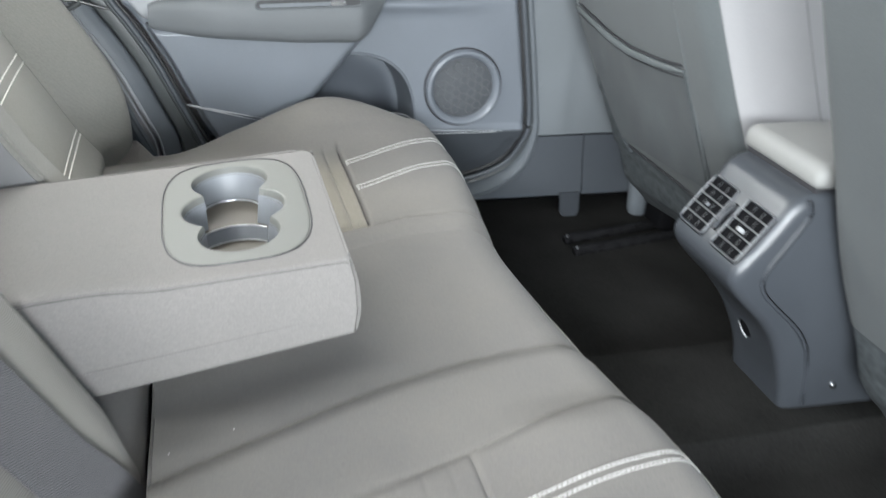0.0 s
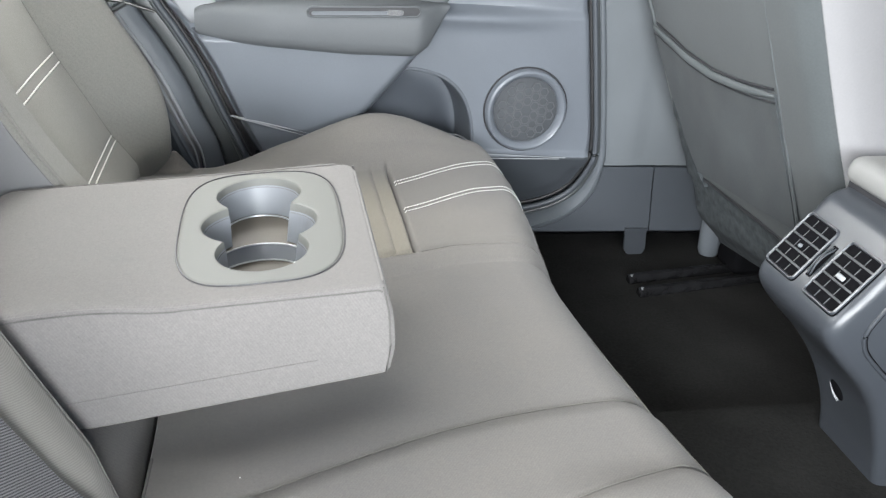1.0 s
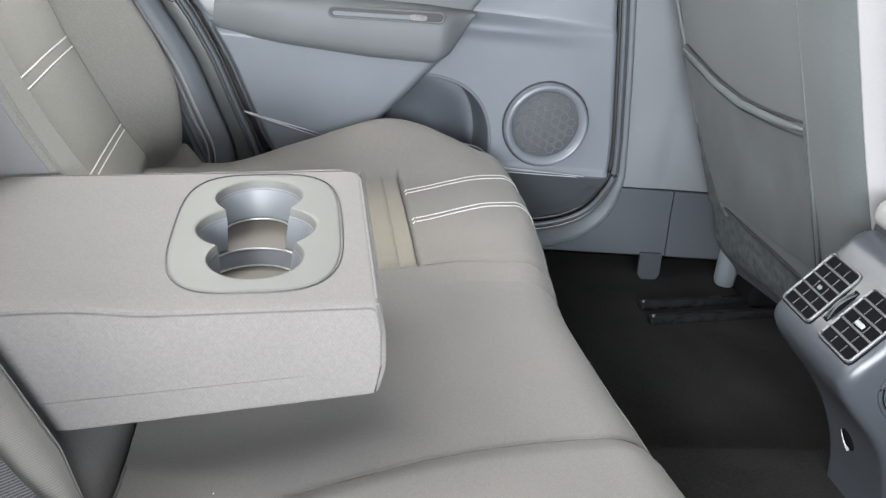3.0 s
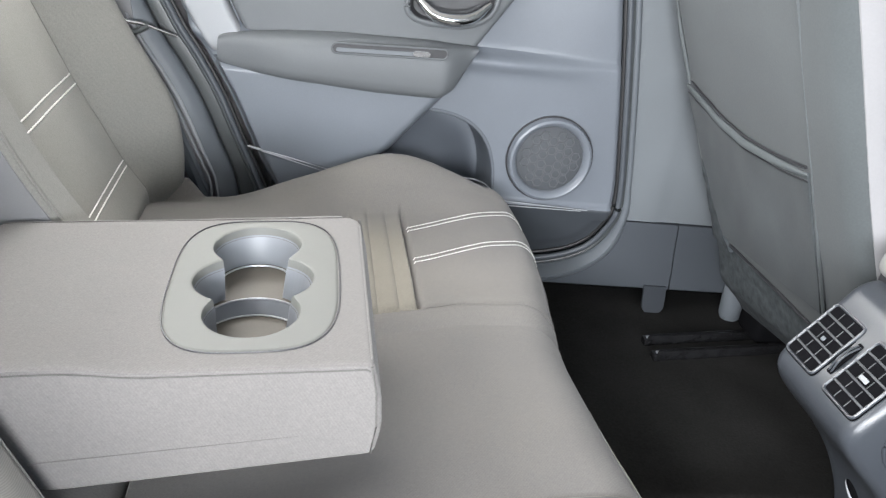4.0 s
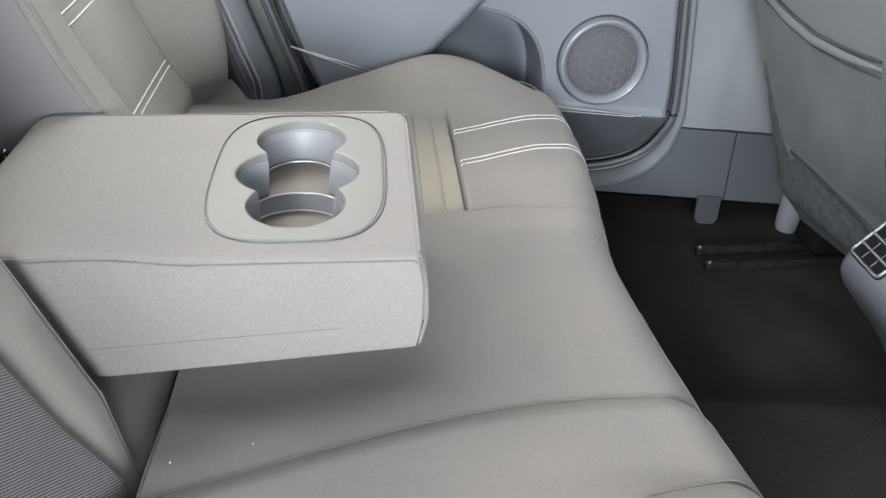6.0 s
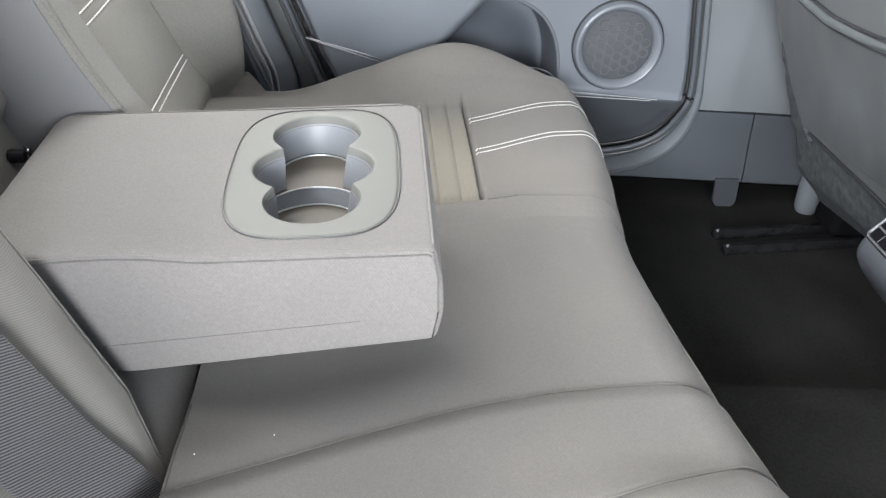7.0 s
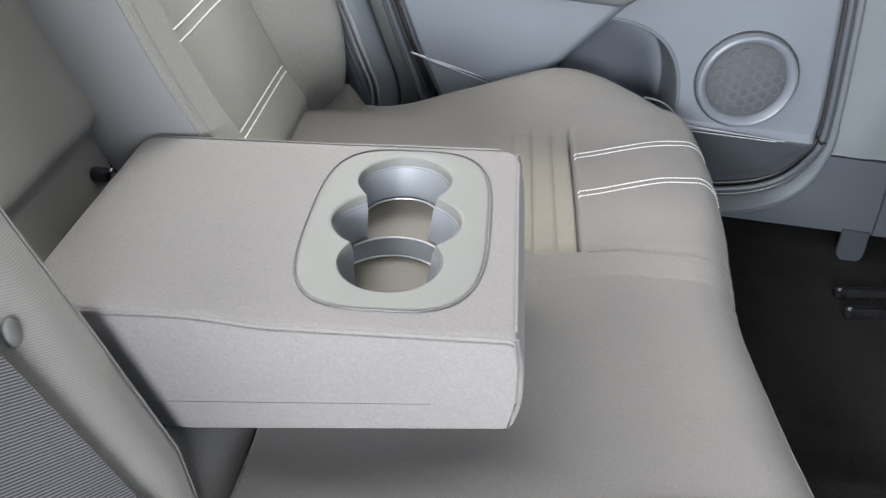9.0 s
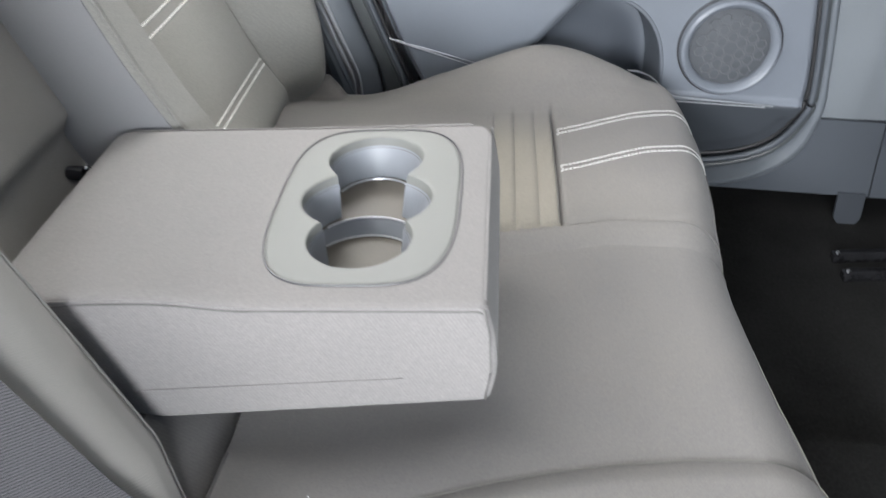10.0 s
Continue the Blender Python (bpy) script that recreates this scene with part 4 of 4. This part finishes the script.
v, f = tube(outline_at(0.0102, 0.560, 1.0), 0.0046, 10)
raw_part("grey_lip", v, f, M_SILL, body_trim)
v, f = tube(outline_at(0.0165, 0.567, 0.9), 0.0036, 10)
raw_part("black_lip", v, f, M_STRIP, body_trim)
FORE = [i for i, p in enumerate(OUT) if p.x > -0.03]


def fore(off, y):
    pts = outline_at(off, y, max(0.0, 1 - (off - 0.0175) / 0.007))
    return [pts[i] for i in FORE]


def aft(off, y, low=0.0):
    return [p for i, p in enumerate(outline_at(off, y)) if i >= FORE[-1] and p.z > low]


v, f = loft([fore(0.0180, 0.592), fore(0.0180, 0.573), fore(0.0192, 0.568), fore(0.0215, 0.5648), fore(0.0245, 0.5638), fore(0.0275, 0.5648), fore(0.0302, 0.5678), fore(0.0322, 0.5725), fore(0.0330, 0.578), fore(0.0330, 0.592)], closed=False, loop=True)
raw_part("body_lip", v, f, M_LIP, body_trim)


# ---- pillar, sill, rear quarter ----
def pillar_face(x, z):
    inside = edge_distance(x, z) + 0.024 * (1 + 0.65 * sstep(0.2, 0.1, z))
    return (x, 0.574 + 0.01 * sstep(0.0, 0.02, x - 0.52) * 0.3 + 0.05 * sstep(-0.004, 0.012, inside), z)


v, f = sheet(pillar_face, spread(0.37, 1.2, 80), spread(0.1395, 0.98, 80), (0, 0.04, 0))
tagged(raw_part("pillar_trim", v, f, M_PILLAR), "smooth grey plastic pillar trim", "pillar", kind="structure")


def sill_face(x, z):
    inside = edge_distance(x, z) + 0.024 * (1 + 0.65 * sstep(0.2, 0.1, z))
    return (x, 0.574 - 0.003 * sstep(0.10, 0.03, z) + 0.06 * sstep(-0.004, 0.012, inside), z)


v, f = sheet(lambda u, z: sill_face(-0.1 + u * (0.667 - 0.1 * (z - 0.137) * -1.0 * -1 ), z), spread(0, 1, 90), spread(0.018, 0.1365, 30), (0, 0.04, 0))
tagged(raw_part("sill_trim", v, f, M_SILL), "grey plastic sill trim below the pillar", "sill", kind="structure")
v, f = sheet(lambda u, z: sill_face(0.5695 - 0.1 * (z - 0.137) + u * 0.6, z), spread(0, 1, 30), spread(0.018, 0.1365, 20), (0, 0.04, 0))
tagged(raw_part("sill_trim", v, f, M_SILL), "grey plastic sill trim beside the front seat", "sill", kind="structure")
tongue = [(0.5335, 0.024), (0.5335, -0.008)] + [(0.5535 + 0.020 * math.cos(t), -0.008 + 0.016 * math.sin(t)) for t in spread(math.pi, 2 * math.pi, 14)] + [(0.5735, -0.008), (0.5735, 0.024)]
v, f = loft([[(x, 0.566 - 0.25 * (0.024 - z) , z) for x, z in tongue], [(x, 0.571 - 0.25 * (0.024 - z), z) for x, z in tongue]])
tagged(raw_part("trim_tab", v, f, M_CONSOLE), "grey rounded plastic tab under the sill trim", "trim tab")


def quarter_face(x, z):
    inside = edge_distance(x, z) + 0.05
    return (x, 0.585 + 0.05 * sstep(-0.004, 0.012, inside) - 0.01 * bell(edge_distance(x, z) + 0.085, 0.02), z)


v, f = sheet(quarter_face, spread(-0.75, -0.05, 70), spread(0.05, 0.70, 60), (0, 0.03, 0))
tagged(raw_part("quarter_trim", v, f, M_QUARTER), "dark grey wheel arch trim behind the rear door", "trim", kind="structure")
# unseen near side, modelled on the far one, added to block light from rear left
v, f = sheet(lambda u, z: (-0.9 + (rear_edge(z) - 0.09 + 0.9) * u, -0.60, z), spread(0, 1, 20), spread(0.07, 0.62, 40), (0, -0.05, 0))
tagged(raw_part("near_quarter_blocker", v, f, M_TRIM), "unseen grey quarter panel behind the open doorway, added to block light", "trim", kind="structure")
tagged(part("near_rear_pillar", box(-0.62, -0.42, -0.64, -0.58, 0.61, 0.98, 0.01), M_TRIM), "unseen grey rear pillar beside the open doorway, added to block light", "pillar", kind="structure")
strip = thing("arch_strip", (-0.25, 0.57, 0.1), "dark and pale sealing strips between rear door and backrest", "trim", kind="structure")
v, f = loft([aft(0.014, 0.600), aft(0.014, 0.572), aft(0.019, 0.569), aft(0.036, 0.571), aft(0.041, 0.578), aft(0.041, 0.600)], closed=False, loop=True)
raw_part("dark_strip", v, f, M_STRIP, strip)
v, f = loft([aft(0.0415, 0.600), aft(0.0415, 0.574), aft(0.045, 0.569), aft(0.058, 0.564), aft(0.066, 0.562), aft(0.070, 0.570), aft(0.070, 0.600)], closed=False, loop=True)
raw_part("arch_cover", v, f, M_LIP, strip, "grey plastic strip beside the dark seal")
for off, r in ((0.0665, 0.0034), (0.0750, 0.0030)):
    v, f = tube(aft(off, 0.561, 0.12), lambda t: r * (0.45 + 0.55 * min(1, t * 2.5)), 8)
    raw_part("pale_rib", v, f, M_SHOULDER, strip)

# far belt: webbing coming down from the pillar, with its metal tongue
pts = smoothed([(-0.365, 0.562, 0.66), (-0.330, 0.558, 0.50), (-0.312, 0.556, 0.40), (-0.306, 0.560, 0.33), (-0.302, 0.572, 0.26)], 40)
FAR_BELT = (pts, [(0.25, -1, 0.1)] * 40)


# ---- front seats ----
def seat_plane(z):
    return 0.5 - 0.45 * (z - 0.385)


def front_seat(yc, label, with_pocket=True):
    seat = thing("front_seat", (0.75, yc, FLOOR), label, "car seat", "front seats")
    hw, inner = 0.243, 0.046

    def outer(z):
        return hw + 0.012 * bell(z - 0.24, 0.10) - 0.015 * sstep(0.14, 0.05, z)

    rings = []
    for z in spread(0.16, 0.80, 70):
        x0 = seat_plane(z) - 0.006 * math.sin(math.pi * min(1, max(0, (z - 0.16) / 0.5)))
        w = outer(z)
        sec = rounded_polygon([(x0, yc - w + inner), (x0, yc + w), (x0 + 0.14, yc + w + 0.004), (x0 + 0.14, yc - w + inner - 0.004)], [0.042, 0.026, 0.03, 0.03], 10)
        row = []
        for p in sec:
            x = p.x
            b = p.y - yc
            if x < x0 + 0.004:
                x += 0.003 * bell(abs(b) - 0.115, 0.004)
                x += 0.0035 * noise.noise((b * 9, z * 8, 2.0)) + 0.0012 * noise.noise((b * 26, z * 20, 4.0))
            row.append((x, p.y, z))
        rings.append(row)
    v, f = loft(rings)
    cover = raw_part("backrest_cover", v, f, M_SEATBACK, seat, "grey cloth seat back")
    # lower lining
    rings = []
    for z in spread(0.055, 0.168, 16):
        x0 = seat_plane(z) + 0.002 + 0.03 * sstep(0.1, 0.055, z)
        w = outer(z) - 0.004
        rings.append([(p.x + 0.003 * noise.noise((p.y * 60, z * 60, 0.3)), p.y, z + 0.03 * (p.y - yc) / -0.24 * sstep(0.16, 0.05, z)) for p in rounded_polygon([(x0, yc - w + inner), (x0, yc - 0.08), (x0, yc + 0.08), (x0, yc + w), (x0 + 0.10, yc + w), (x0 + 0.10, yc - w + inner)], [0.02, 0.001, 0.001, 0.02, 0.02, 0.02], 5)])
    v, f = loft(rings)
    raw_part("lower_lining", v, f, M_ROUGH, seat, "coarse grey lining under the seat back")
    if with_pocket:
        # map pocket: a slightly proud panel with a rolled upper hem
        def pocket(u, w):
            b = -0.112 + (0.340 - 0.055 * (1 - w) ** 1.5) * u
            ztop = 0.381 - 0.018 * math.sin(math.pi * min(1, u * 1.05)) + 0.006 * u
            zlow = 0.205 - 0.032 * u
            z = zlow + (ztop - zlow) * w
            sag = 0.006 * math.sin(math.pi * u) * w - 0.004 * math.sin(math.pi * u) * math.sin(math.pi * w)
            return (seat_plane(z) - 0.0105 - sag - 0.0022 * noise.noise((b * 9, z * 9, 5.5)) - 0.0014 * noise.noise((b * 30 + z * 12, z * 22, 1.5)), yc + b, z)
        v, f = sheet(pocket, spread(0, 1, 40), spread(0, 1, 30), (0.006, 0, 0))
        raw_part("map_pocket", v, f, M_POCKET, seat, "dark grey vinyl map pocket, slightly creased")
        v, f = tube([pocket(u, 0.985) for u in spread(0, 1, 50)], lambda t: 0.0014 + 0.0040 * math.sin(math.pi * t) ** 0.5, 10, 0.6, (1, 0, 0))
        raw_part("pocket_hem", v, f, M_LIT_EDGE, seat, "rolled hem of the map pocket")
        # solid dark tube drawn for the shade in the pocket's opening
        v, f = tube([Vector(pocket(u, 1.0)) + Vector((0.002, 0, 0.0048)) for u in spread(0.02, 0.97, 50)], 0.0022, 8, 0.8)
        raw_part("pocket_slit", v, f, M_DARK, seat, "dark line that paints the pocket's shaded opening")
        # dark tube drawn for the shadow line below the hem
        v, f = tube([Vector(pocket(u, 0.94)) + Vector((-0.0006, 0, 0)) for u in spread(0.0, 1.0, 50)], 0.0013, 6)
        raw_part("hem_shade_line", v, f, M_DARK, seat, "dark line that paints the shade under the hem")
        v, f = tube([(seat_plane(z) - 0.005, yc - 0.114, z) for z in spread(0.18, 0.76, 40)], 0.0024, 6)
        raw_part("piping", v, f, M_SEATBACK, seat)
        v, f = tube([(seat_plane(z) - 0.006 + 0.010 * sstep(0.42, 0.58, z), yc + 0.226 + 0.013 * sstep(0.385, 0.50, z), z) for z in spread(0.375, 0.76, 40)], 0.0026, 8)
        raw_part("piping", v, f, M_LIT_EDGE, seat, "pale piping down the seat back's outer edge")
        # the lining reaches up the outer corner
        def corner_lining(u, w):
            z = 0.150 + 0.125 * w
            b0 = 0.165 + 0.062 * w ** 0.7
            b = b0 + (outer(z) + 0.002 - b0) * u
            return (seat_plane(z) - 0.0065 + 0.024 * sstep(0.225, 0.248, b) + 0.0025 * noise.noise((b * 60, z * 60, 0.7)), yc + b, z)
        v, f = sheet(corner_lining, spread(0, 1, 16), spread(0, 1, 16), (0.008, 0, 0))
        raw_part("lining_corner", v, f, M_ROUGH, seat)
        v, f = tube([(seat_plane(0.166) - 0.003, yc + b, 0.166 - 0.02 * max(0, b)) for b in spread(-0.19, 0.165, 30)], 0.0022, 6)
        raw_part("lining_seam", v, f, M_DARK, seat, "dark edge above the lining")
    # pale side panels and the cushion ahead of the backrest
    for sgn in (-1, 1):
        def side_panel(u, w):
            z = 0.12 + 0.66 * w
            x = seat_plane(z) + 0.014 + 0.19 * u
            return (x, yc + (inner if sgn < 0 else 0) + sgn * (outer(z) + 0.0060 + 0.004 * math.sin(math.pi * u) - 0.008 * (1 - sstep(0, 0.07, u))), z)
        v, f = sheet(side_panel, spread(0, 1, 16), spread(0, 1, 30), (0, -sgn * 0.02, 0))
        raw_part("side_panel", v, f, M_LIGHTSEAT, seat, "pale grey cloth side of the seat")
        v, f = tube([(seat_plane(z) + 0.124, yc + (inner if sgn < 0 else 0) + sgn * (outer(z) + 0.0097), z) for z in spread(0.14, 0.76, 40)], 0.0011, 6)
        raw_part("piping", v, f, M_GUSSET, seat)
    part("seat_cushion", box(0.62, 1.10, yc - 0.235, yc + 0.235, 0.11, 0.24, 0.03, 4), M_SEATBACK, seat)
    return seat


far_seat = front_seat(0.290, "grey cloth front seat back with a map pocket")
near_seat = front_seat(-0.345, "plain grey cloth front seat back beside the open doorway", False)


# seat rail and foot cover
def seat_rail(y0, dy, label):
    rail = thing("seat_rail", (0.5, y0, FLOOR), label, "seat rail", "seat rails")
    def skewed(bm):
        for q in bm.verts:
            q.co.y += 0.17 * (q.co.x - 0.5)
        return bm
    for y, x1 in ((y0, 1.0), (y0 + dy, 0.72)):
        for k, (w, h) in ((-1, (0.0022, 0.016)), (1, (0.0022, 0.013))):
            part("rail_bar", skewed(box(0.505, x1, y + k * 0.005 - w, y + k * 0.005 + w, FLOOR - 0.001, FLOOR + h, 0.0015, 2)), M_STEEL, rail)
        part("rail_bed", skewed(box(0.508, x1, y - 0.004, y + 0.004, FLOOR - 0.001, FLOOR + 0.005, 0.001, 2)), M_NEAR_BLACK, rail)
        end = part("rail_end", skewed(box(0.499, 0.514, y - 0.009, y + 0.009, FLOOR - 0.001, FLOOR + 0.011, 0.003, 2)), M_STEEL, rail)
        part("bolt", skewed(box(0.5035, 0.5095, y - 0.003, y + 0.003, FLOOR + 0.010, FLOOR + 0.0135, 0.0015, 2)), M_SILVER, end, "bright bolt head")
    return rail


seat_rail(0.409, 0.044, "dusty black steel seat rail on the carpet")
boot = []
for z, w, d in ((-0.019, 0.016, 0.014), (-0.010, 0.020, 0.018), (0.02, 0.021, 0.018), (0.05, 0.020, 0.017), (0.08, 0.018, 0.015), (0.10, 0.014, 0.010)):
    boot.append([(0.688 + 0.06 * (0.08 - z) + w * math.cos(a), 0.550 + d * math.sin(a), z) for a in spread(0, 2 * math.pi, 21)[:-1]])
v, f = loft(boot)
tagged(raw_part("rail_cover", v, f, M_TRIM), "grey plastic cover over the front seat's foot", "seat foot")
tagged(part("seat_bracket", box(0.695, 0.86, 0.46, 0.53, FLOOR + 0.002, 0.045, 0.012, 3), M_NEAR_BLACK), "black bracket under the front seat", "bracket")


# ---- centre console ----
console = thing("centre_console", (0.6, -0.036, 0.03), "grey plastic centre console with rear air vents", "console")
PROF = [(0.560, 0.326), (0.518, 0.323), (0.495, 0.314), (0.479, 0.291), (0.462, 0.266), (0.444, 0.242), (0.437, 0.224), (0.445, 0.206), (0.468, 0.182), (0.498, 0.154), (0.526, 0.120), (0.548, 0.080), (0.562, 0.045), (0.570, 0.012)]
curve = smoothed([(x, 0, z) for x, z in PROF], 70)
YA, YB = -0.090, 0.050
rings = []
for i in range(41):
    u = -1 + 2 * i / 40
    y = (YA + YB) / 2 + (YB - YA) / 2 * u
    e = 0.014 * (1 - math.sqrt(max(0, 1 - max(0, (abs(u) - 0.80) / 0.20) ** 2)))
    rings.append([(p.x + e, y + (0.012 * sstep(0.19, 0.05, p.z) * (1 if u < 0 else -1) * abs(u)), p.z - e * 0.5 * sstep(0.25, 0.32, p.z)) for p in curve] + [(0.95, y, 0.012), (0.95, y, 0.332)])
v, f = loft(rings)
shell = raw_part("console_shell", v, f, M_CONSOLE, console)
RIDGE = [(0.507, 0.317), (0.512, 0.298), (0.498, 0.270), (0.483, 0.244), (0.475, 0.224), (0.481, 0.205), (0.501, 0.185), (0.535, 0.156), (0.557, 0.134), (0.575, 0.107), (0.589, 0.066), (0.598, 0.020)]
for name, dx, dy, r, mat in (("ridge", 0.0, 0.0004, 0.0022, M_CONSOLE), ("ridge_gap", 0.0032, 0.0002, 0.0011, M_NEAR_BLACK)):
    v, f = tube(smoothed([(x + dx, YA + 0.012 * sstep(0.19, 0.05, z) - dy, z) for x, z in RIDGE], 80), r, 8)
    raw_part(name, v, f, mat, shell)
bm = bmesh.new()
bmesh.ops.create_uvsphere(bm, u_segments=12, v_segments=8, radius=0.005)
for q in bm.verts:
    q.co = Vector((0.637, YA + 0.009, 0.046)) + Vector((q.co.x, q.co.y * 0.5, q.co.z))
part("screw", bm, M_CHROME, console, "small bright screw head")
# lid
part("lid_groove", box(0.5165, 0.81, -0.083, 0.047, 0.318, 0.331, 0.003, 2), M_DARK, console, "dark gap under the lid")
bm = box(0.509, 0.80, -0.092, 0.053, 0.3265, 0.357, 0.0135, 5)
for q in bm.verts:
    if q.co.x < 0.6:
        q.co.x += 0.10 * (q.co.z - 0.33)
part("lid", bm, M_LID, console, "padded pale grey console lid")

# two air vents in the sloping face
FACE_T = Vector((0.036, 0, 0.048)).normalized()
FACE_N = Vector((-FACE_T.z, 0, FACE_T.x))
FACE_O = Vector((0.462, 0, 0.266))


def face(y, h, out=0.0):
    return Vector((FACE_O.x, y, FACE_O.z)) + FACE_T * h + FACE_N * out


def face_box(y0, y1, h0, h1, o0, o1, r=0.0008):
    bm = box(y0, y1, h0, h1, o0, o1, r, 1)
    for q in bm.verts:
        q.co = face(q.co.x, q.co.y, q.co.z)
    return bm


def slab(name, *args, mat=None, parent=None, label=""):
    return part(name, face_box(*args), mat, parent, label)


for y0, y1 in ((-0.0082, 0.0402), (-0.0782, -0.0298)):
    # flat black plate paints the vent's dark depth; the shell has no hole
    vent = slab("air_vent", y0, y1, -0.0325, 0.0325, 0.0004, 0.0018, 0.0006, mat=M_NEAR_BLACK, parent=console, label="black louvred air vent")
    w = y1 - y0
    for name, steps, mat in (("vent_gap", ((0.0030, 0.0001), (0.0030, 0.0008), (0.0014, 0.0008), (0.0014, 0.0001)), M_NEAR_BLACK), ("vent_frame", ((0.0018, 0.0002), (0.0018, 0.0026), (0.0010, 0.0036), (-0.0002, 0.0036), (-0.0010, 0.0026), (-0.0012, 0.0006)), M_CONSOLE)):
        rings = []
        for grow, out in steps:
            corners = [(y0 - grow, -0.0325 - grow), (y1 + grow, -0.0325 - grow), (y1 + grow, 0.0325 + grow), (y0 - grow, 0.0325 + grow)]
            rings.append([face(p.x, p.y, out) for p in rounded_polygon(corners, [0.005 + grow] * 4, 6)])
        v, f = loft(rings, caps=False)
        raw_part(name, v, f, mat, vent)
    for k in range(1, 5):
        h = -0.0325 + 0.065 * k / 5
        slab("slat", y0 + 0.0008, y1 - 0.0008, h - 0.0012, h + 0.0012, 0.0022, 0.0036, 0.0005, mat=M_SLAT, parent=vent)
    for k in range(1, 3):
        y = y0 + w * k / 3
        for j in range(5):
            h = -0.0325 + 0.065 * (j + 0.5) / 5
            slab("vane", y - 0.0006, y + 0.0006, h - 0.0048, h + 0.0040, 0.0017, 0.0021, 0.0001, mat=M_SLAT, parent=vent)
    ym = (y0 + y1) / 2
    if y0 < -0.03:
        slab("vent_tab", ym - 0.0065, ym + 0.0055, -0.0035, 0.0015, 0.0032, 0.0058, 0.001, mat=M_SHOULDER, parent=vent, label="small bright slider tab")
    else:
        slab("vent_tab", ym - 0.004, ym + 0.002, -0.0035, 0.0010, 0.0032, 0.0054, 0.001, mat=M_TRIM, parent=vent, label="small grey slider tab")
wheel = slab("thumb_wheel", -0.0225, -0.0155, -0.020, 0.020, 0.0004, 0.0014, 0.0008, mat=M_NEAR_BLACK, parent=console, label="thumb wheel in a slot between the vents")
for y, rise in ((-0.0208, 0.0052), (-0.0172, 0.0052)):
    v, f = tube([face(y, h, 0.0006 + rise * (1 - (h / 0.0175) ** 2)) for h in spread(-0.0175, 0.0175, 20)], 0.0010, 8)
    raw_part("wheel_rim", v, f, M_CONSOLE, wheel)
# socket low on the console: a black dome paints its shaded hole
SOCKET, DOWN, OUTWARD = Vector((0.5375, -0.012, 0.105)), Vector((0.394, 0, -0.919)), Vector((-0.919, 0, -0.394))
bm = bmesh.new()
bmesh.ops.create_uvsphere(bm, u_segments=28, v_segments=14, radius=1.0)
for q in bm.verts:
    q.co = SOCKET + DOWN * (0.021 * q.co.x) + Vector((0, 0.0125 * q.co.y, 0)) + OUTWARD * (0.0035 * q.co.z)
socket = part("socket", bm, M_NEAR_BLACK, console, "dark oval dome that paints the socket's hole in the console")
arc = [SOCKET + DOWN * (0.0215 * math.cos(t)) + Vector((0, 0.0130 * math.sin(t), 0)) + OUTWARD * 0.001 for t in spread(0.1, 1.5, 24)]
v, f = tube(arc, lambda t: 0.0026 - 0.0016 * t, 8)
raw_part("socket_lip", v, f, M_SHOULDER, socket, "pale lip of the socket")


# ---- belts ----
def belt(points, normals, width, name_label, group="seat belts", mat=M_BELT):
    rings = []
    n = len(points)
    for i, (p, nn) in enumerate(zip(points, normals)):
        d = (points[min(i + 1, n - 1)] - points[max(i - 1, 0)]).normalized()
        nn = Vector(nn).normalized()
        side = d.cross(nn).normalized()
        sec = []
        for s, h in ((-1, 0), (-0.97, 0.0010), (-0.5, 0.0013), (0, 0.0014), (0.5, 0.0013), (0.97, 0.0010), (1, 0), (0.5, -0.0002), (0, -0.0002), (-0.5, -0.0002)):
            sec.append(p + side * (s * width / 2) + nn * h)
        rings.append(sec)
    v, f = loft(rings)
    return tagged(raw_part("seat_belt", v, f, mat), name_label, "seat belt", group)


far_belt = belt(*FAR_BELT, 0.040, "grey seat belt webbing hanging beside the rear door", mat=M_GUSSET)
v, f = tube(smoothed([(-0.330, 0.548, 0.400), (-0.300, 0.545, 0.384), (-0.275, 0.547, 0.380), (-0.250, 0.551, 0.372), (-0.232, 0.555, 0.366)], 30), lambda t: 0.0055 - 0.003 * t, 10, 0.7)
raw_part("tongue", v, f, M_CHROME, far_belt, "bright metal belt tongue")
v, f = tube(smoothed([(-0.332, 0.549, 0.402), (-0.318, 0.546, 0.376), (-0.290, 0.543, 0.368), (-0.268, 0.546, 0.378)], 24), 0.0056, 10, 0.7)
raw_part("tongue_loop", v, f, M_STRIP, far_belt, "dark glossy slot of the belt tongue")
part("label", box(-0.334, -0.316, 0.5405, 0.5425, 0.398, 0.418, 0.0006, 1), M_THREAD, far_belt, "small white sewn label")
zs = spread(0.09, 0.62, 80)
pts = [Vector((-0.2295 + 0.008 * sstep(0.205, 0.15, z) - 0.485 * (z - 0.2), -0.2350 - 0.093 * (z - 0.2), z)) for z in zs]
near_belt = belt(pts, [(1, -0.22, 0.485)] * len(zs), 0.072, "dark grey ribbed seat belt layers lying along the backrest")
bm = bmesh.new()
bmesh.ops.create_uvsphere(bm, u_segments=20, v_segments=12, radius=0.0085)
c = Vector((backrest_x(0.19, 0.322) + 0.004, -0.193, 0.322))
for q in bm.verts:
    q.co = c + Vector((q.co.x * 0.45 + q.co.z * -0.2, q.co.y * 0.75, q.co.z * 1.1))
part("stop_button", bm, M_PLATE, near_belt, "pale round plastic stop button")
